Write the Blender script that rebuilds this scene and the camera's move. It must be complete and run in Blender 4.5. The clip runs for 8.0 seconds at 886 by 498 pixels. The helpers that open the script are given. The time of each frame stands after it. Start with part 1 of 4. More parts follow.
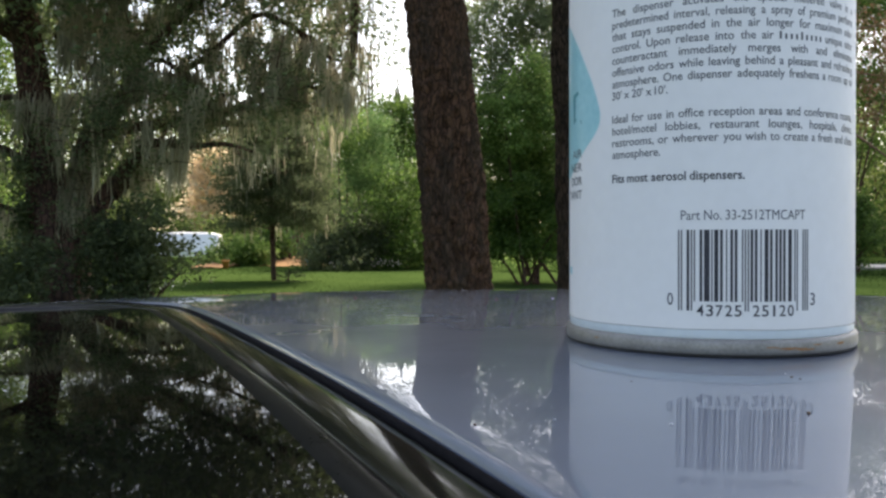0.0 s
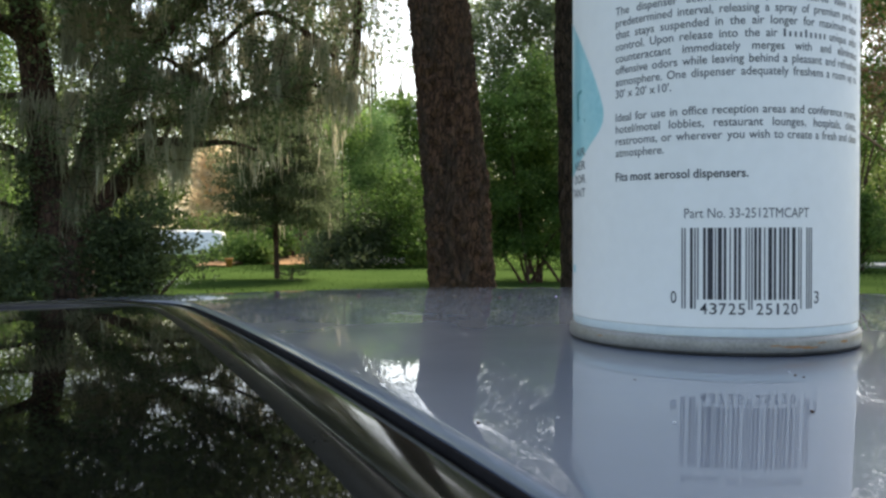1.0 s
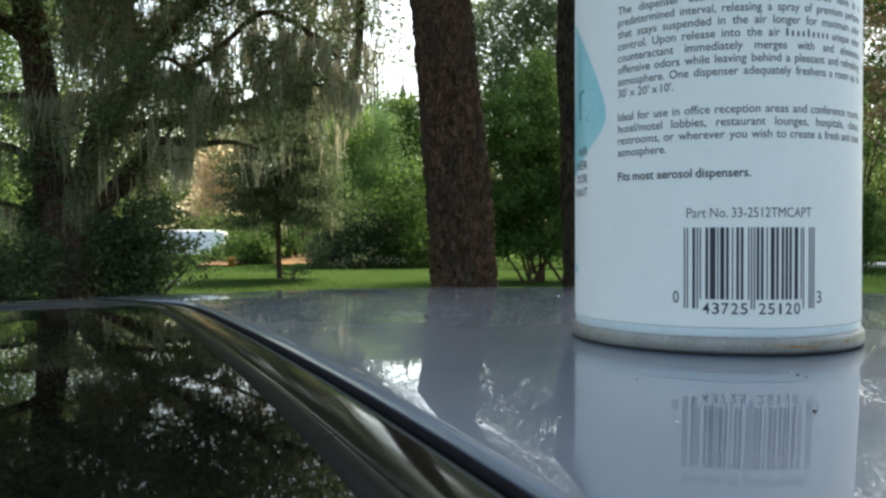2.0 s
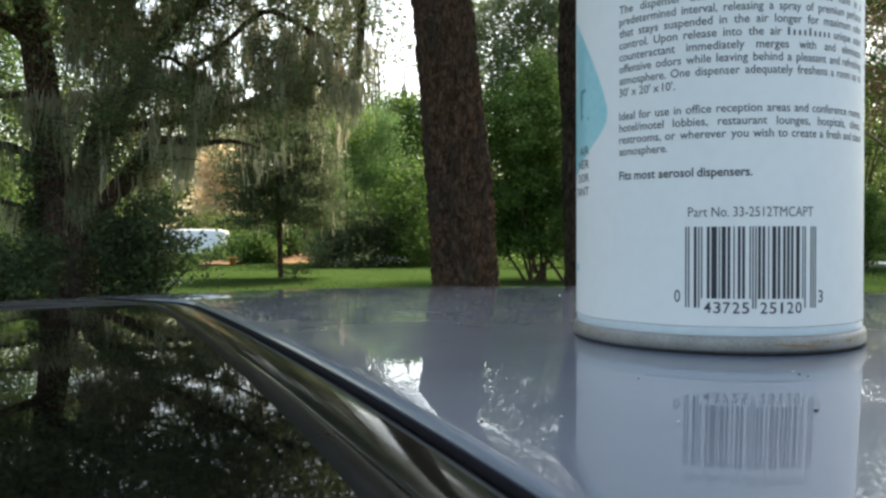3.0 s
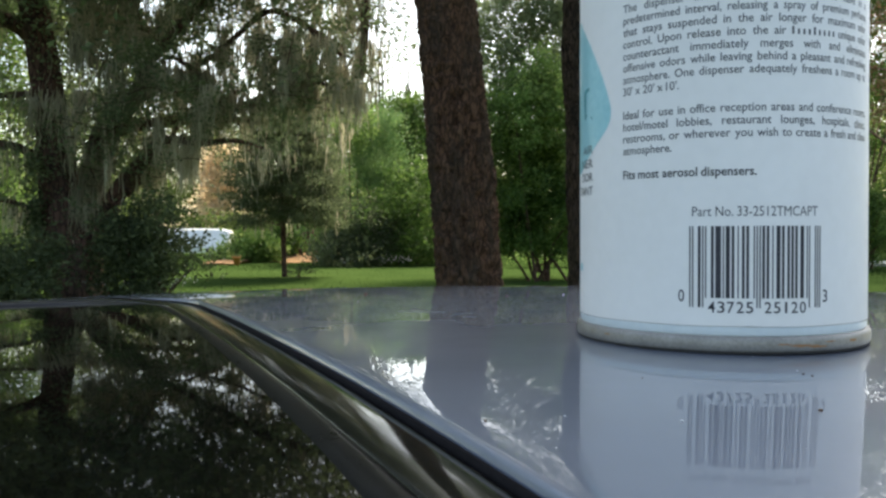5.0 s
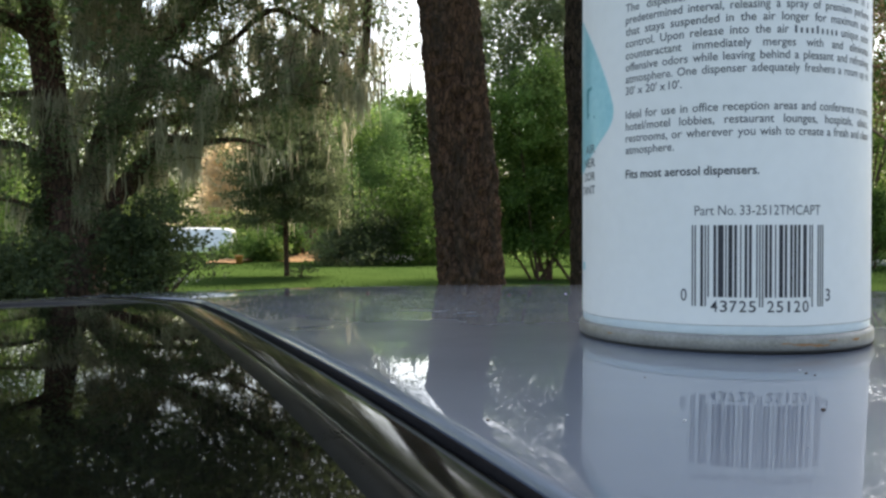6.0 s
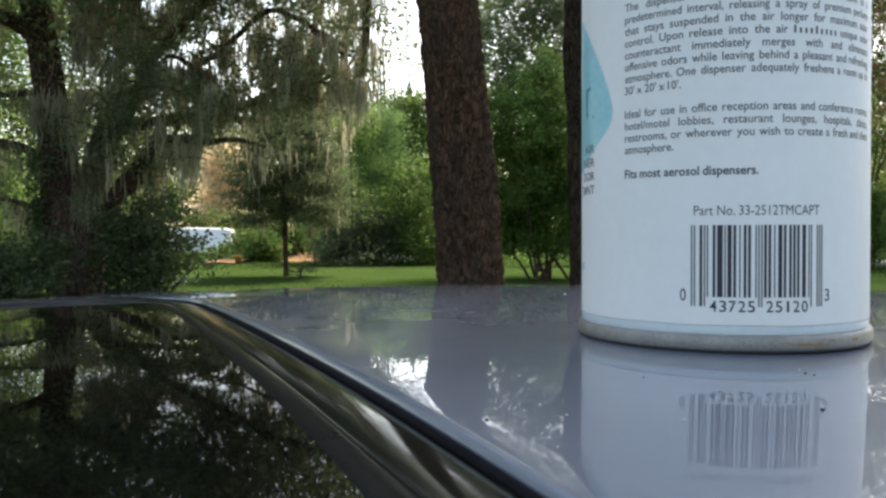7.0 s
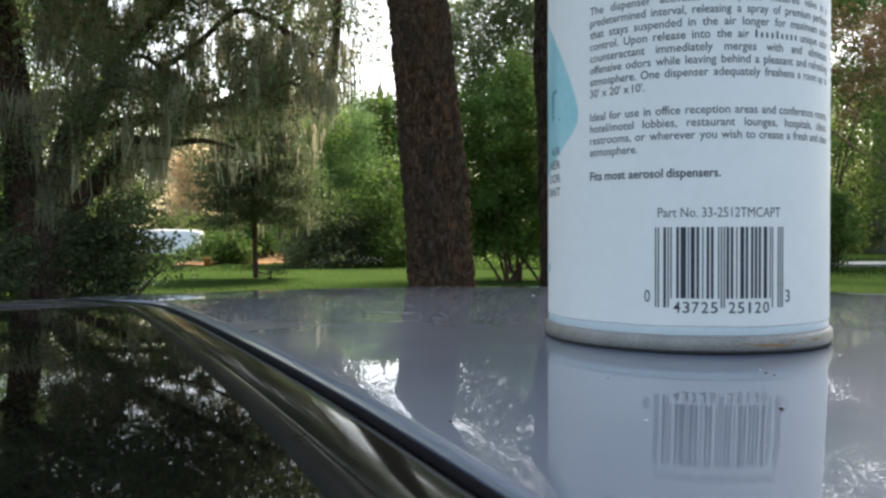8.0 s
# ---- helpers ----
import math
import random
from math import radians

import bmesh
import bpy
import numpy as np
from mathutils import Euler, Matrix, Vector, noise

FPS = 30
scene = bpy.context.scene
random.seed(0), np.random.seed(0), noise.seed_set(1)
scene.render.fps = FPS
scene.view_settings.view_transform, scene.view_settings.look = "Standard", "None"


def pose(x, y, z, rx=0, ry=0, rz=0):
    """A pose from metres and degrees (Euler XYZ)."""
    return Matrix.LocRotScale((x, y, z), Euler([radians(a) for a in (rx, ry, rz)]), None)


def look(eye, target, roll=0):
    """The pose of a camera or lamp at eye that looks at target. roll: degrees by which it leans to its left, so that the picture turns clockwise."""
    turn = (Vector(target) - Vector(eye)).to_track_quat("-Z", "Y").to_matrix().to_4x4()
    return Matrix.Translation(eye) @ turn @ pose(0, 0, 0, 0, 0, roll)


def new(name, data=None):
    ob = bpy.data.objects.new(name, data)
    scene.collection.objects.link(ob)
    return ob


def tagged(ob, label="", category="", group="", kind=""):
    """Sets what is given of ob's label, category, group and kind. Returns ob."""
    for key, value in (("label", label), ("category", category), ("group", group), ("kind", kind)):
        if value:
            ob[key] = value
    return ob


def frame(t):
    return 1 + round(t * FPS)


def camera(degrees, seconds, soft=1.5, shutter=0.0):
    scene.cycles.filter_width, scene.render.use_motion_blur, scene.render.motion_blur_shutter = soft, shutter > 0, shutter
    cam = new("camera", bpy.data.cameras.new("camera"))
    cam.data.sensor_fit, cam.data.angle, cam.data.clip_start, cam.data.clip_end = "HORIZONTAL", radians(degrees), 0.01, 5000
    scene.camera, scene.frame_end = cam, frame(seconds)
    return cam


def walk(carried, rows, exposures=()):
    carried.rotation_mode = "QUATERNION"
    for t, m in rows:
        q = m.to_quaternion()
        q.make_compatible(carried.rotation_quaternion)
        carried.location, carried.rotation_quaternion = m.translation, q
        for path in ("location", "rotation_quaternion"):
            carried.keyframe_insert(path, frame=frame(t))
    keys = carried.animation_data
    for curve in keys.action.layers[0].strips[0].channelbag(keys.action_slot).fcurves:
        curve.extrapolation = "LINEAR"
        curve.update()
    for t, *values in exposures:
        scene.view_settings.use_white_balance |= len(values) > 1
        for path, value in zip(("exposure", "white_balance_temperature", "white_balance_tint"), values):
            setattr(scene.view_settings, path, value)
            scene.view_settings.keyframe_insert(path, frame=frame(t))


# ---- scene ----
ROOF = 1.45
EYE = ROOF + 0.0255
LENS = 56.0
cam = camera(LENS, 8.0, soft=2.6)


def stand(t, aside, turn, tip):
    """The camera stands on the roof: millimetres aside, degrees turned to the left and tipped down."""
    return t, pose(aside / 1000, 0, EYE, 90 - 1.12 + tip, 0.19, turn)


walk(cam, [
    stand(0.0, 0, -0.82, 0.31), stand(0.5, 0, -0.71, 0.23), stand(1.0, 0, -0.6, 0.18), stand(1.5, 0, -0.54, 0.2),
    stand(1.7, 0, -0.5, 0.18), stand(2.8, 0, -0.38, 0.12), stand(3.0, 0, -0.36, 0.1), stand(3.5, 0, -0.23, 0.12),
    stand(4.0, 0, -0.18, 0.06), stand(4.5, 0, -0.2, 0.11), stand(4.7, 0, -0.16, 0.09), stand(5.8, 0, 0.0, 0.02),
    stand(6.0, 0, 0.05, 0.0), stand(6.5, 0, 0.0, 0.0), stand(7.0, 0, 0.0, 0.0), stand(7.1, 0, -0.04, 0.0),
    stand(7.2, 0, -0.1, 0.02), stand(7.3, 0.1, -0.27, 0.06), stand(7.4, 0.4, -0.88, 0.12), stand(7.5, 0.7, -1.42, 0.17),
    stand(7.6, 0.9, -1.75, 0.17), stand(7.7, 1.0, -1.95, 0.15), stand(7.8, 1.0, -2.0, 0.13), stand(8.0, 1.0, -2.0, 0.12),
], exposures=[(0.0, 1.86, 7600, 13), (1.0, 1.86, 7500, 8), (1.5, 1.86, 7450, 1), (3.0, 1.92, 7600, 6), (4.5, 1.93, 7600, 6), (6.5, 1.92, 7600, 9), (8.0, 1.94, 7600, 9)])

# ---- light: bright hazy sky, low-contrast sun from beyond the trees ----
SUN_ELEV, SUN_AZ = radians(52), radians(20)      # azimuth from +y towards +x
world = bpy.data.worlds.new("sky")
scene.world = world
world.use_nodes = True
wn = world.node_tree.nodes
sky = wn.new("ShaderNodeTexSky")
sky.sky_type = "NISHITA"
sky.sun_disc = False
sky.sun_elevation, sky.sun_rotation = SUN_ELEV, SUN_AZ
sky.air_density, sky.dust_density, sky.ozone_density = 1.0, 2.5, 1.0
wn["Background"].inputs["Strength"].default_value = 0.12
world.node_tree.links.new(sky.outputs["Color"], wn["Background"].inputs["Color"])
sun = new("sun", bpy.data.lights.new("sun", "SUN"))
sun.data.energy, sun.data.angle, sun.data.color = 3.4, radians(14), (1.0, 0.95, 0.86)
sun.matrix_world = look((math.sin(SUN_AZ) * math.cos(SUN_ELEV) * 60, math.cos(SUN_AZ) * math.cos(SUN_ELEV) * 60, math.sin(SUN_ELEV) * 60), (0, 0, 0))


# ---- materials ----
def surf(name, c1, c2, scale=20.0, rough=0.6, bump=0.0, metal=0.0, coat=0.0, fine=8.0, stretch=(1, 1, 1), spec=0.5, rvar=0.1, island=0.0):
    """Two-scale mottled surface between two colours."""
    m = bpy.data.materials.new(name)
    m.use_nodes = True
    nt = m.node_tree
    n, l = nt.nodes, nt.links
    b = n["Principled BSDF"]
    tc, mp = n.new("ShaderNodeTexCoord"), n.new("ShaderNodeMapping")
    mp.inputs["Scale"].default_value = stretch
    l.new(tc.outputs["Object"], mp.inputs["Vector"])
    big, small = n.new("ShaderNodeTexNoise"), n.new("ShaderNodeTexNoise")
    big.inputs["Scale"].default_value, small.inputs["Scale"].default_value = scale, scale * fine
    big.inputs["Detail"].default_value = small.inputs["Detail"].default_value = 5
    for t in (big, small):
        l.new(mp.outputs["Vector"], t.inputs["Vector"])
    mix = n.new("ShaderNodeMath")
    mix.operation = "MULTIPLY_ADD"
    mix.inputs[1].default_value = 0.5
    half = n.new("ShaderNodeMath")
    half.operation = "MULTIPLY"
    half.inputs[1].default_value = 0.5
    l.new(big.outputs["Fac"], half.inputs[0])
    l.new(small.outputs["Fac"], mix.inputs[0])
    l.new(half.outputs[0], mix.inputs[2])
    ramp = n.new("ShaderNodeValToRGB")
    ramp.color_ramp.elements[0].position, ramp.color_ramp.elements[1].position = 0.35, 0.65
    ramp.color_ramp.elements[0].color, ramp.color_ramp.elements[1].color = (*c1, 1), (*c2, 1)
    if island:
        geo, add = n.new("ShaderNodeNewGeometry"), n.new("ShaderNodeMath")
        add.operation = "MULTIPLY_ADD"
        add.inputs[1].default_value = island
        l.new(geo.outputs["Random Per Island"], add.inputs[0])
        l.new(mix.outputs[0], add.inputs[2])
        sub = n.new("ShaderNodeMath")
        sub.operation = "SUBTRACT"
        sub.inputs[1].default_value = island / 2
        l.new(add.outputs[0], sub.inputs[0])
        l.new(sub.outputs[0], ramp.inputs["Fac"])
    else:
        l.new(mix.outputs[0], ramp.inputs["Fac"])
    l.new(ramp.outputs["Color"], b.inputs["Base Color"])
    b.inputs["Metallic"].default_value = metal
    b.inputs["Coat Weight"].default_value = coat
    b.inputs["Coat Roughness"].default_value = 0.012
    b.inputs["Specular IOR Level"].default_value = spec
    if rvar:
        rr = n.new("ShaderNodeMapRange")
        rr.inputs["To Min"].default_value, rr.inputs["To Max"].default_value = max(0.0, rough - rvar), min(1.0, rough + rvar)
        l.new(mix.outputs[0], rr.inputs["Value"])
        l.new(rr.outputs["Result"], b.inputs["Roughness"])
    else:
        b.inputs["Roughness"].default_value = rough
    if bump:
        bp = n.new("ShaderNodeBump")
        bp.inputs["Strength"].default_value = 0.6
        bp.inputs["Distance"].default_value = bump
        l.new(mix.outputs[0], bp.inputs["Height"])
        l.new(bp.outputs["Normal"], b.inputs["Normal"])
    return m


def bark(name, crack, low, high, scale, tall, depth):
    """Upright plates split by dark cracks, each plate of its own tone, with fine grain on it."""
    m = bpy.data.materials.new(name)
    m.use_nodes = True
    nt = m.node_tree
    n, l = nt.nodes, nt.links
    b = n["Principled BSDF"]
    tc, mp, warp, bend = n.new("ShaderNodeTexCoord"), n.new("ShaderNodeMapping"), n.new("ShaderNodeTexNoise"), n.new("ShaderNodeMixRGB")
    mp.inputs["Scale"].default_value = (1, 1, tall)
    l.new(tc.outputs["Object"], mp.inputs["Vector"])
    warp.inputs["Scale"].default_value, warp.inputs["Detail"].default_value = scale * 0.7, 4
    l.new(mp.outputs["Vector"], warp.inputs["Vector"])
    bend.blend_type = "LINEAR_LIGHT"
    bend.inputs["Fac"].default_value = 0.045
    l.new(mp.outputs["Vector"], bend.inputs["Color1"])
    l.new(warp.outputs["Color"], bend.inputs["Color2"])
    cell, rim, grain = n.new("ShaderNodeTexVoronoi"), n.new("ShaderNodeTexVoronoi"), n.new("ShaderNodeTexNoise")
    rim.feature = "DISTANCE_TO_EDGE"
    for v in (cell, rim):
        v.inputs["Scale"].default_value = scale
        l.new(bend.outputs["Color"], v.inputs["Vector"])
    grain.inputs["Scale"].default_value, grain.inputs["Detail"].default_value = scale * 5, 6
    l.new(mp.outputs["Vector"], grain.inputs["Vector"])
    split = n.new("ShaderNodeSeparateColor")
    l.new(cell.outputs["Color"], split.inputs["Color"])
    tone = n.new("ShaderNodeMath")
    tone.operation = "MULTIPLY_ADD"
    tone.inputs[1].default_value = 0.45
    l.new(split.outputs[0], tone.inputs[0])
    gr = n.new("ShaderNodeMapRange")
    gr.inputs["From Min"].default_value, gr.inputs["From Max"].default_value, gr.inputs["To Max"].default_value = 0.3, 0.7, 0.6
    l.new(grain.outputs["Fac"], gr.inputs["Value"])
    l.new(gr.outputs["Result"], tone.inputs[2])
    plate, deep, mix = n.new("ShaderNodeMixRGB"), n.new("ShaderNodeMapRange"), n.new("ShaderNodeMixRGB")
    plate.inputs["Color1"].default_value, plate.inputs["Color2"].default_value = (*low, 1), (*high, 1)
    l.new(tone.outputs[0], plate.inputs["Fac"])
    deep.inputs["From Max"].default_value = 0.16
    l.new(rim.outputs["Distance"], deep.inputs["Value"])
    l.new(deep.outputs["Result"], mix.inputs["Fac"])
    mix.inputs["Color1"].default_value = (*crack, 1)
    l.new(plate.outputs["Color"], mix.inputs["Color2"])
    # broad weathered patches
    patch, worn, aged = n.new("ShaderNodeTexNoise"), n.new("ShaderNodeMapRange"), n.new("ShaderNodeMixRGB")
    patch.inputs["Scale"].default_value, patch.inputs["Detail"].default_value = scale * 0.22, 3
    l.new(mp.outputs["Vector"], patch.inputs["Vector"])
    worn.inputs["From Min"].default_value, worn.inputs["From Max"].default_value, worn.inputs["To Max"].default_value = 0.42, 0.68, 0.55
    l.new(patch.outputs["Fac"], worn.inputs["Value"])
    l.new(worn.outputs["Result"], aged.inputs["Fac"])
    l.new(mix.outputs["Color"], aged.inputs["Color1"])
    grey = sum(low) / 3
    aged.inputs["Color2"].default_value = (grey * 1.0, grey * 0.86, grey * 0.66, 1)
    l.new(aged.outputs["Color"], b.inputs["Base Color"])
    high_of = n.new("ShaderNodeMath")
    high_of.operation = "MULTIPLY_ADD"
    high_of.inputs[1].default_value = 0.5
    l.new(tone.outputs[0], high_of.inputs[0])
    l.new(deep.outputs["Result"], high_of.inputs[2])
    bp = n.new("ShaderNodeBump")
    bp.inputs["Strength"].default_value, bp.inputs["Distance"].default_value = 0.8, depth
    l.new(high_of.outputs[0], bp.inputs["Height"])
    l.new(bp.outputs["Normal"], b.inputs["Normal"])
    b.inputs["Roughness"].default_value, b.inputs["Specular IOR Level"].default_value = 0.9, 0.15
    return m


def foliage(name, dark, mid, light, through_light=0.4, rough=0.5, spec=0.15):
    """Leaves whose colour varies leaf by leaf, and that let light through."""
    m = bpy.data.materials.new(name)
    m.use_nodes = True
    nt = m.node_tree
    n, l = nt.nodes, nt.links
    b, out = n["Principled BSDF"], n["Material Output"]
    geo, tc, nz = n.new("ShaderNodeNewGeometry"), n.new("ShaderNodeTexCoord"), n.new("ShaderNodeTexNoise")
    nz.inputs["Scale"].default_value = 0.9
    l.new(tc.outputs["Object"], nz.inputs["Vector"])
    add = n.new("ShaderNodeMath")
    add.operation = "MULTIPLY_ADD"
    add.inputs[1].default_value = 0.55
    l.new(geo.outputs["Random Per Island"], add.inputs[0])
    sh = n.new("ShaderNodeMath")
    sh.operation = "MULTIPLY_ADD"
    sh.inputs[1].default_value, sh.inputs[2].default_value = 1.3, -0.42
    l.new(nz.outputs["Fac"], sh.inputs[0])
    l.new(sh.outputs[0], add.inputs[2])
    ramp = n.new("ShaderNodeValToRGB")
    e = ramp.color_ramp.elements
    e[0].color, e[1].color = (*dark, 1), (*light, 1)
    e[0].position, e[1].position = 0.1, 0.95
    k = e.new(0.5)
    k.color = (*mid, 1)
    l.new(add.outputs[0], ramp.inputs["Fac"])
    l.new(ramp.outputs["Color"], b.inputs["Base Color"])
    b.inputs["Roughness"].default_value = rough
    b.inputs["Specular IOR Level"].default_value = spec
    tr, mx = n.new("ShaderNodeBsdfTranslucent"), n.new("ShaderNodeMixShader")
    l.new(ramp.outputs["Color"], tr.inputs["Color"])
    mx.inputs["Fac"].default_value = through_light
    l.new(b.outputs[0], mx.inputs[1])
    l.new(tr.outputs[0], mx.inputs[2])
    l.new(mx.outputs[0], out.inputs["Surface"])
    return m


PAINT = surf("silver_grey_paint", (0.138, 0.161, 0.202), (0.15, 0.174, 0.218), 30, 0.42, 0, 0.15, 1.0, 4, rvar=0.03)
# a thin film of dust breaks the gloss of the lacquer
_nt = PAINT.node_tree
_dust, _film = _nt.nodes.new("ShaderNodeTexNoise"), _nt.nodes.new("ShaderNodeMapRange")
_dust.inputs["Scale"].default_value, _dust.inputs["Detail"].default_value = 35, 5
_film.inputs["From Min"].default_value, _film.inputs["From Max"].default_value = 0.3, 0.7
_film.inputs["To Min"].default_value, _film.inputs["To Max"].default_value = 0.8, 1.0
_nt.links.new(_nt.nodes["Texture Coordinate"].outputs["Object"], _dust.inputs["Vector"])
_nt.links.new(_dust.outputs["Fac"], _film.inputs["Value"])
_nt.links.new(_film.outputs["Result"], _nt.nodes["Principled BSDF"].inputs["Coat Weight"])
GLASS_BLACK = surf("black_tinted_glass", (0.002, 0.002, 0.002), (0.004, 0.004, 0.004), 6, 0.02, 0, rvar=0.012, spec=0.32)
MOULD = surf("black_gloss_moulding", (0.008, 0.008, 0.006), (0.014, 0.014, 0.011), 60, 0.09, 0.0, rvar=0.05, spec=0.15)
GASKET = surf("matt_gasket", (0.005, 0.005, 0.005), (0.01, 0.0095, 0.009), 200, 0.3, 0.00003, spec=0.08)
RUBBER = surf("black_rubber", (0.01, 0.0095, 0.01), (0.016, 0.015, 0.016), 300, 0.75, 0.0001, spec=0.02)
TYRE = surf("tyre_rubber", (0.015, 0.015, 0.016), (0.03, 0.03, 0.03), 40, 0.8, 0.002)
ALLOY = surf("alloy_metal", (0.45, 0.45, 0.46), (0.55, 0.55, 0.56), 50, 0.3, 0, 1.0)
LAMP_CLEAR = surf("clear_lamp_plastic", (0.6, 0.62, 0.64), (0.7, 0.72, 0.74), 30, 0.08, 0, 0.3, 1.0)
LAMP_RED = surf("red_lamp_plastic", (0.35, 0.01, 0.012), (0.42, 0.02, 0.02), 30, 0.1, 0, 0, 1.0)
CAN_WHITE = surf("white_lacquered_tinplate", (0.8, 0.772, 0.738), (0.84, 0.811, 0.777), 60, 0.5, 0, 0, 0.0, 6, spec=0.22)
CAN_BAND = surf("bare_white_coat", (0.66, 0.72, 0.74), (0.74, 0.79, 0.8), 120, 0.34, 0, 0, 0.2, 5)
INK = surf("grey_black_ink", (0.05, 0.05, 0.06), (0.085, 0.085, 0.1), 700, 0.45)
INK_DARK = surf("black_ink", (0.012, 0.012, 0.02), (0.03, 0.03, 0.045), 700, 0.45)
TEAL = surf("pale_teal_print", (0.27, 0.58, 0.63), (0.36, 0.67, 0.71), 90, 0.35, 0, 0, 0.2)
TEAL_INK = surf("deep_teal_ink", (0.03, 0.22, 0.26), (0.05, 0.3, 0.33), 500, 0.4)
RIM_STEEL = surf("dull_tinplate_seam", (0.21, 0.195, 0.175), (0.32, 0.298, 0.27), 180, 0.45, 0.0001, 0.35)
RUST = surf("rust", (0.25, 0.1, 0.035), (0.4, 0.22, 0.1), 900, 0.8, 0.0001)
SEAM_DARK = surf("near_black_line", (0.02, 0.018, 0.018), (0.05, 0.045, 0.04), 500, 0.7)
DUST_PALE = surf("pale_grit", (0.5, 0.5, 0.5), (0.7, 0.7, 0.7), 900, 0.8)
DUST_DARK = surf("brown_grit", (0.08, 0.045, 0.03), (0.14, 0.08, 0.05), 900, 0.8)
PINE_BARK = bark("pine_bark", (0.036, 0.02, 0.014), (0.07, 0.037, 0.023), (0.145, 0.073, 0.043), 26, 0.36, 0.018)
DARK_BARK = bark("dark_pine_bark", (0.01, 0.007, 0.006), (0.05, 0.032, 0.023), (0.105, 0.066, 0.048), 24, 0.25, 0.025)
RED_BARK = surf("reddish_pine_bark", (0.07, 0.04, 0.03), (0.2, 0.12, 0.085), 6, 0.9, 0.03, fine=5, stretch=(1, 1, 0.35))
OAK_BARK = bark("oak_bark", (0.022, 0.012, 0.01), (0.09, 0.047, 0.037), (0.145, 0.08, 0.062), 14, 0.3, 0.02)
PALE_BARK = surf("grey_bark", (0.09, 0.08, 0.065), (0.2, 0.18, 0.15), 8, 0.9, 0.02)
LEAF_OAK = foliage("live_oak_leaves", (0.075, 0.096, 0.053), (0.147, 0.188, 0.098), (0.22, 0.28, 0.138), 0.55)
LEAF_CEDAR = foliage("cedar_needles", (0.05, 0.066, 0.038), (0.098, 0.122, 0.065), (0.148, 0.176, 0.095), 0.5, 0.7, 0.05)
LEAF_BRIGHT = foliage("young_green_leaves", (0.08, 0.145, 0.035), (0.15, 0.25, 0.065), (0.3, 0.38, 0.13), 0.5)
LEAF_MID = foliage("broad_green_leaves", (0.03, 0.06, 0.015), (0.065, 0.125, 0.028), (0.16, 0.25, 0.06), 0.5)
LEAF_DEEP = foliage("deep_green_leaves", (0.046, 0.08, 0.024), (0.1, 0.16, 0.044), (0.2, 0.28, 0.07), 0.5)
LEAF_SOFT = foliage("soft_green_leaves", (0.055, 0.11, 0.04), (0.1, 0.19, 0.065), (0.2, 0.3, 0.105), 0.5)
LEAF_SHRUB = foliage("dark_shrub_leaves", (0.038, 0.052, 0.027), (0.075, 0.1, 0.047), (0.15, 0.18, 0.082), 0.38)
LEAF_BROWN = foliage("dead_brown_needles", (0.08, 0.048, 0.03), (0.135, 0.085, 0.05), (0.19, 0.13, 0.075), 0.3)
LEAF_TAN = foliage("sunlit_dead_leaves", (0.58, 0.46, 0.31), (0.78, 0.65, 0.47), (0.88, 0.77, 0.59), 0.68)
LEAF_FAR = foliage("far_wood_leaves", (0.06, 0.095, 0.03), (0.13, 0.19, 0.055), (0.27, 0.33, 0.11), 0.5)
LEAF_PINE = foliage("pine_needles", (0.02, 0.04, 0.015), (0.04, 0.075, 0.025), (0.09, 0.14, 0.04), 0.35)
MOSS = foliage("spanish_moss", (0.2, 0.183, 0.13), (0.4, 0.37, 0.27), (0.55, 0.512, 0.392), 0.5, 0.9)
PETALS = foliage("pale_petals", (0.5, 0.42, 0.42), (0.65, 0.6, 0.58), (0.78, 0.76, 0.72), 0.3)
GRASS_BLADE = foliage("grass_blades", (0.02, 0.043, 0.01), (0.035, 0.065, 0.016), (0.064, 0.094, 0.027), 0.35, 0.9, 0.0)
LAWN = surf("lawn", (0.022, 0.043, 0.012), (0.041, 0.067, 0.02), 0.35, 0.95, 0.03, fine=30, spec=0.0)
DRIVE = surf("pale_concrete", (0.42, 0.41, 0.39), (0.55, 0.54, 0.52), 0.8, 0.9, 0.004, fine=20)
MULCH = surf("pine_straw", (0.17, 0.1, 0.052), (0.32, 0.2, 0.115), 1.2, 0.95, 0.03, fine=20, spec=0.03)
VAN_WHITE = surf("white_vehicle_paint", (0.82, 0.82, 0.82), (0.87, 0.87, 0.87), 3, 0.35, 0, 0, 0.3)
BLUE_PLASTIC = surf("blue_plastic", (0.06, 0.25, 0.42), (0.09, 0.32, 0.5), 8, 0.4)
TERRACOTTA = surf("orange_terracotta", (0.5, 0.2, 0.06), (0.62, 0.28, 0.09), 12, 0.8)


# ---- mesh helpers ----
def mesh_of(name, verts, faces, material, smooth=True):
    me = bpy.data.meshes.new(name)
    v = np.asarray(verts, dtype=np.float32)
    if isinstance(faces, np.ndarray):
        k, n = faces.shape[1], len(faces)
        me.vertices.add(len(v))
        me.vertices.foreach_set("co", v.ravel())
        me.loops.add(n * k)
        me.loops.foreach_set("vertex_index", faces.astype(np.int32).ravel())
        me.polygons.add(n)
        me.polygons.foreach_set("loop_start", np.arange(0, n * k, k, dtype=np.int32))
        me.update(calc_edges=True)
    else:
        me.from_pydata(v.tolist(), [], faces)
    me.polygons.foreach_set("use_smooth", [smooth] * len(me.polygons))
    me.materials.append(material)
    return me


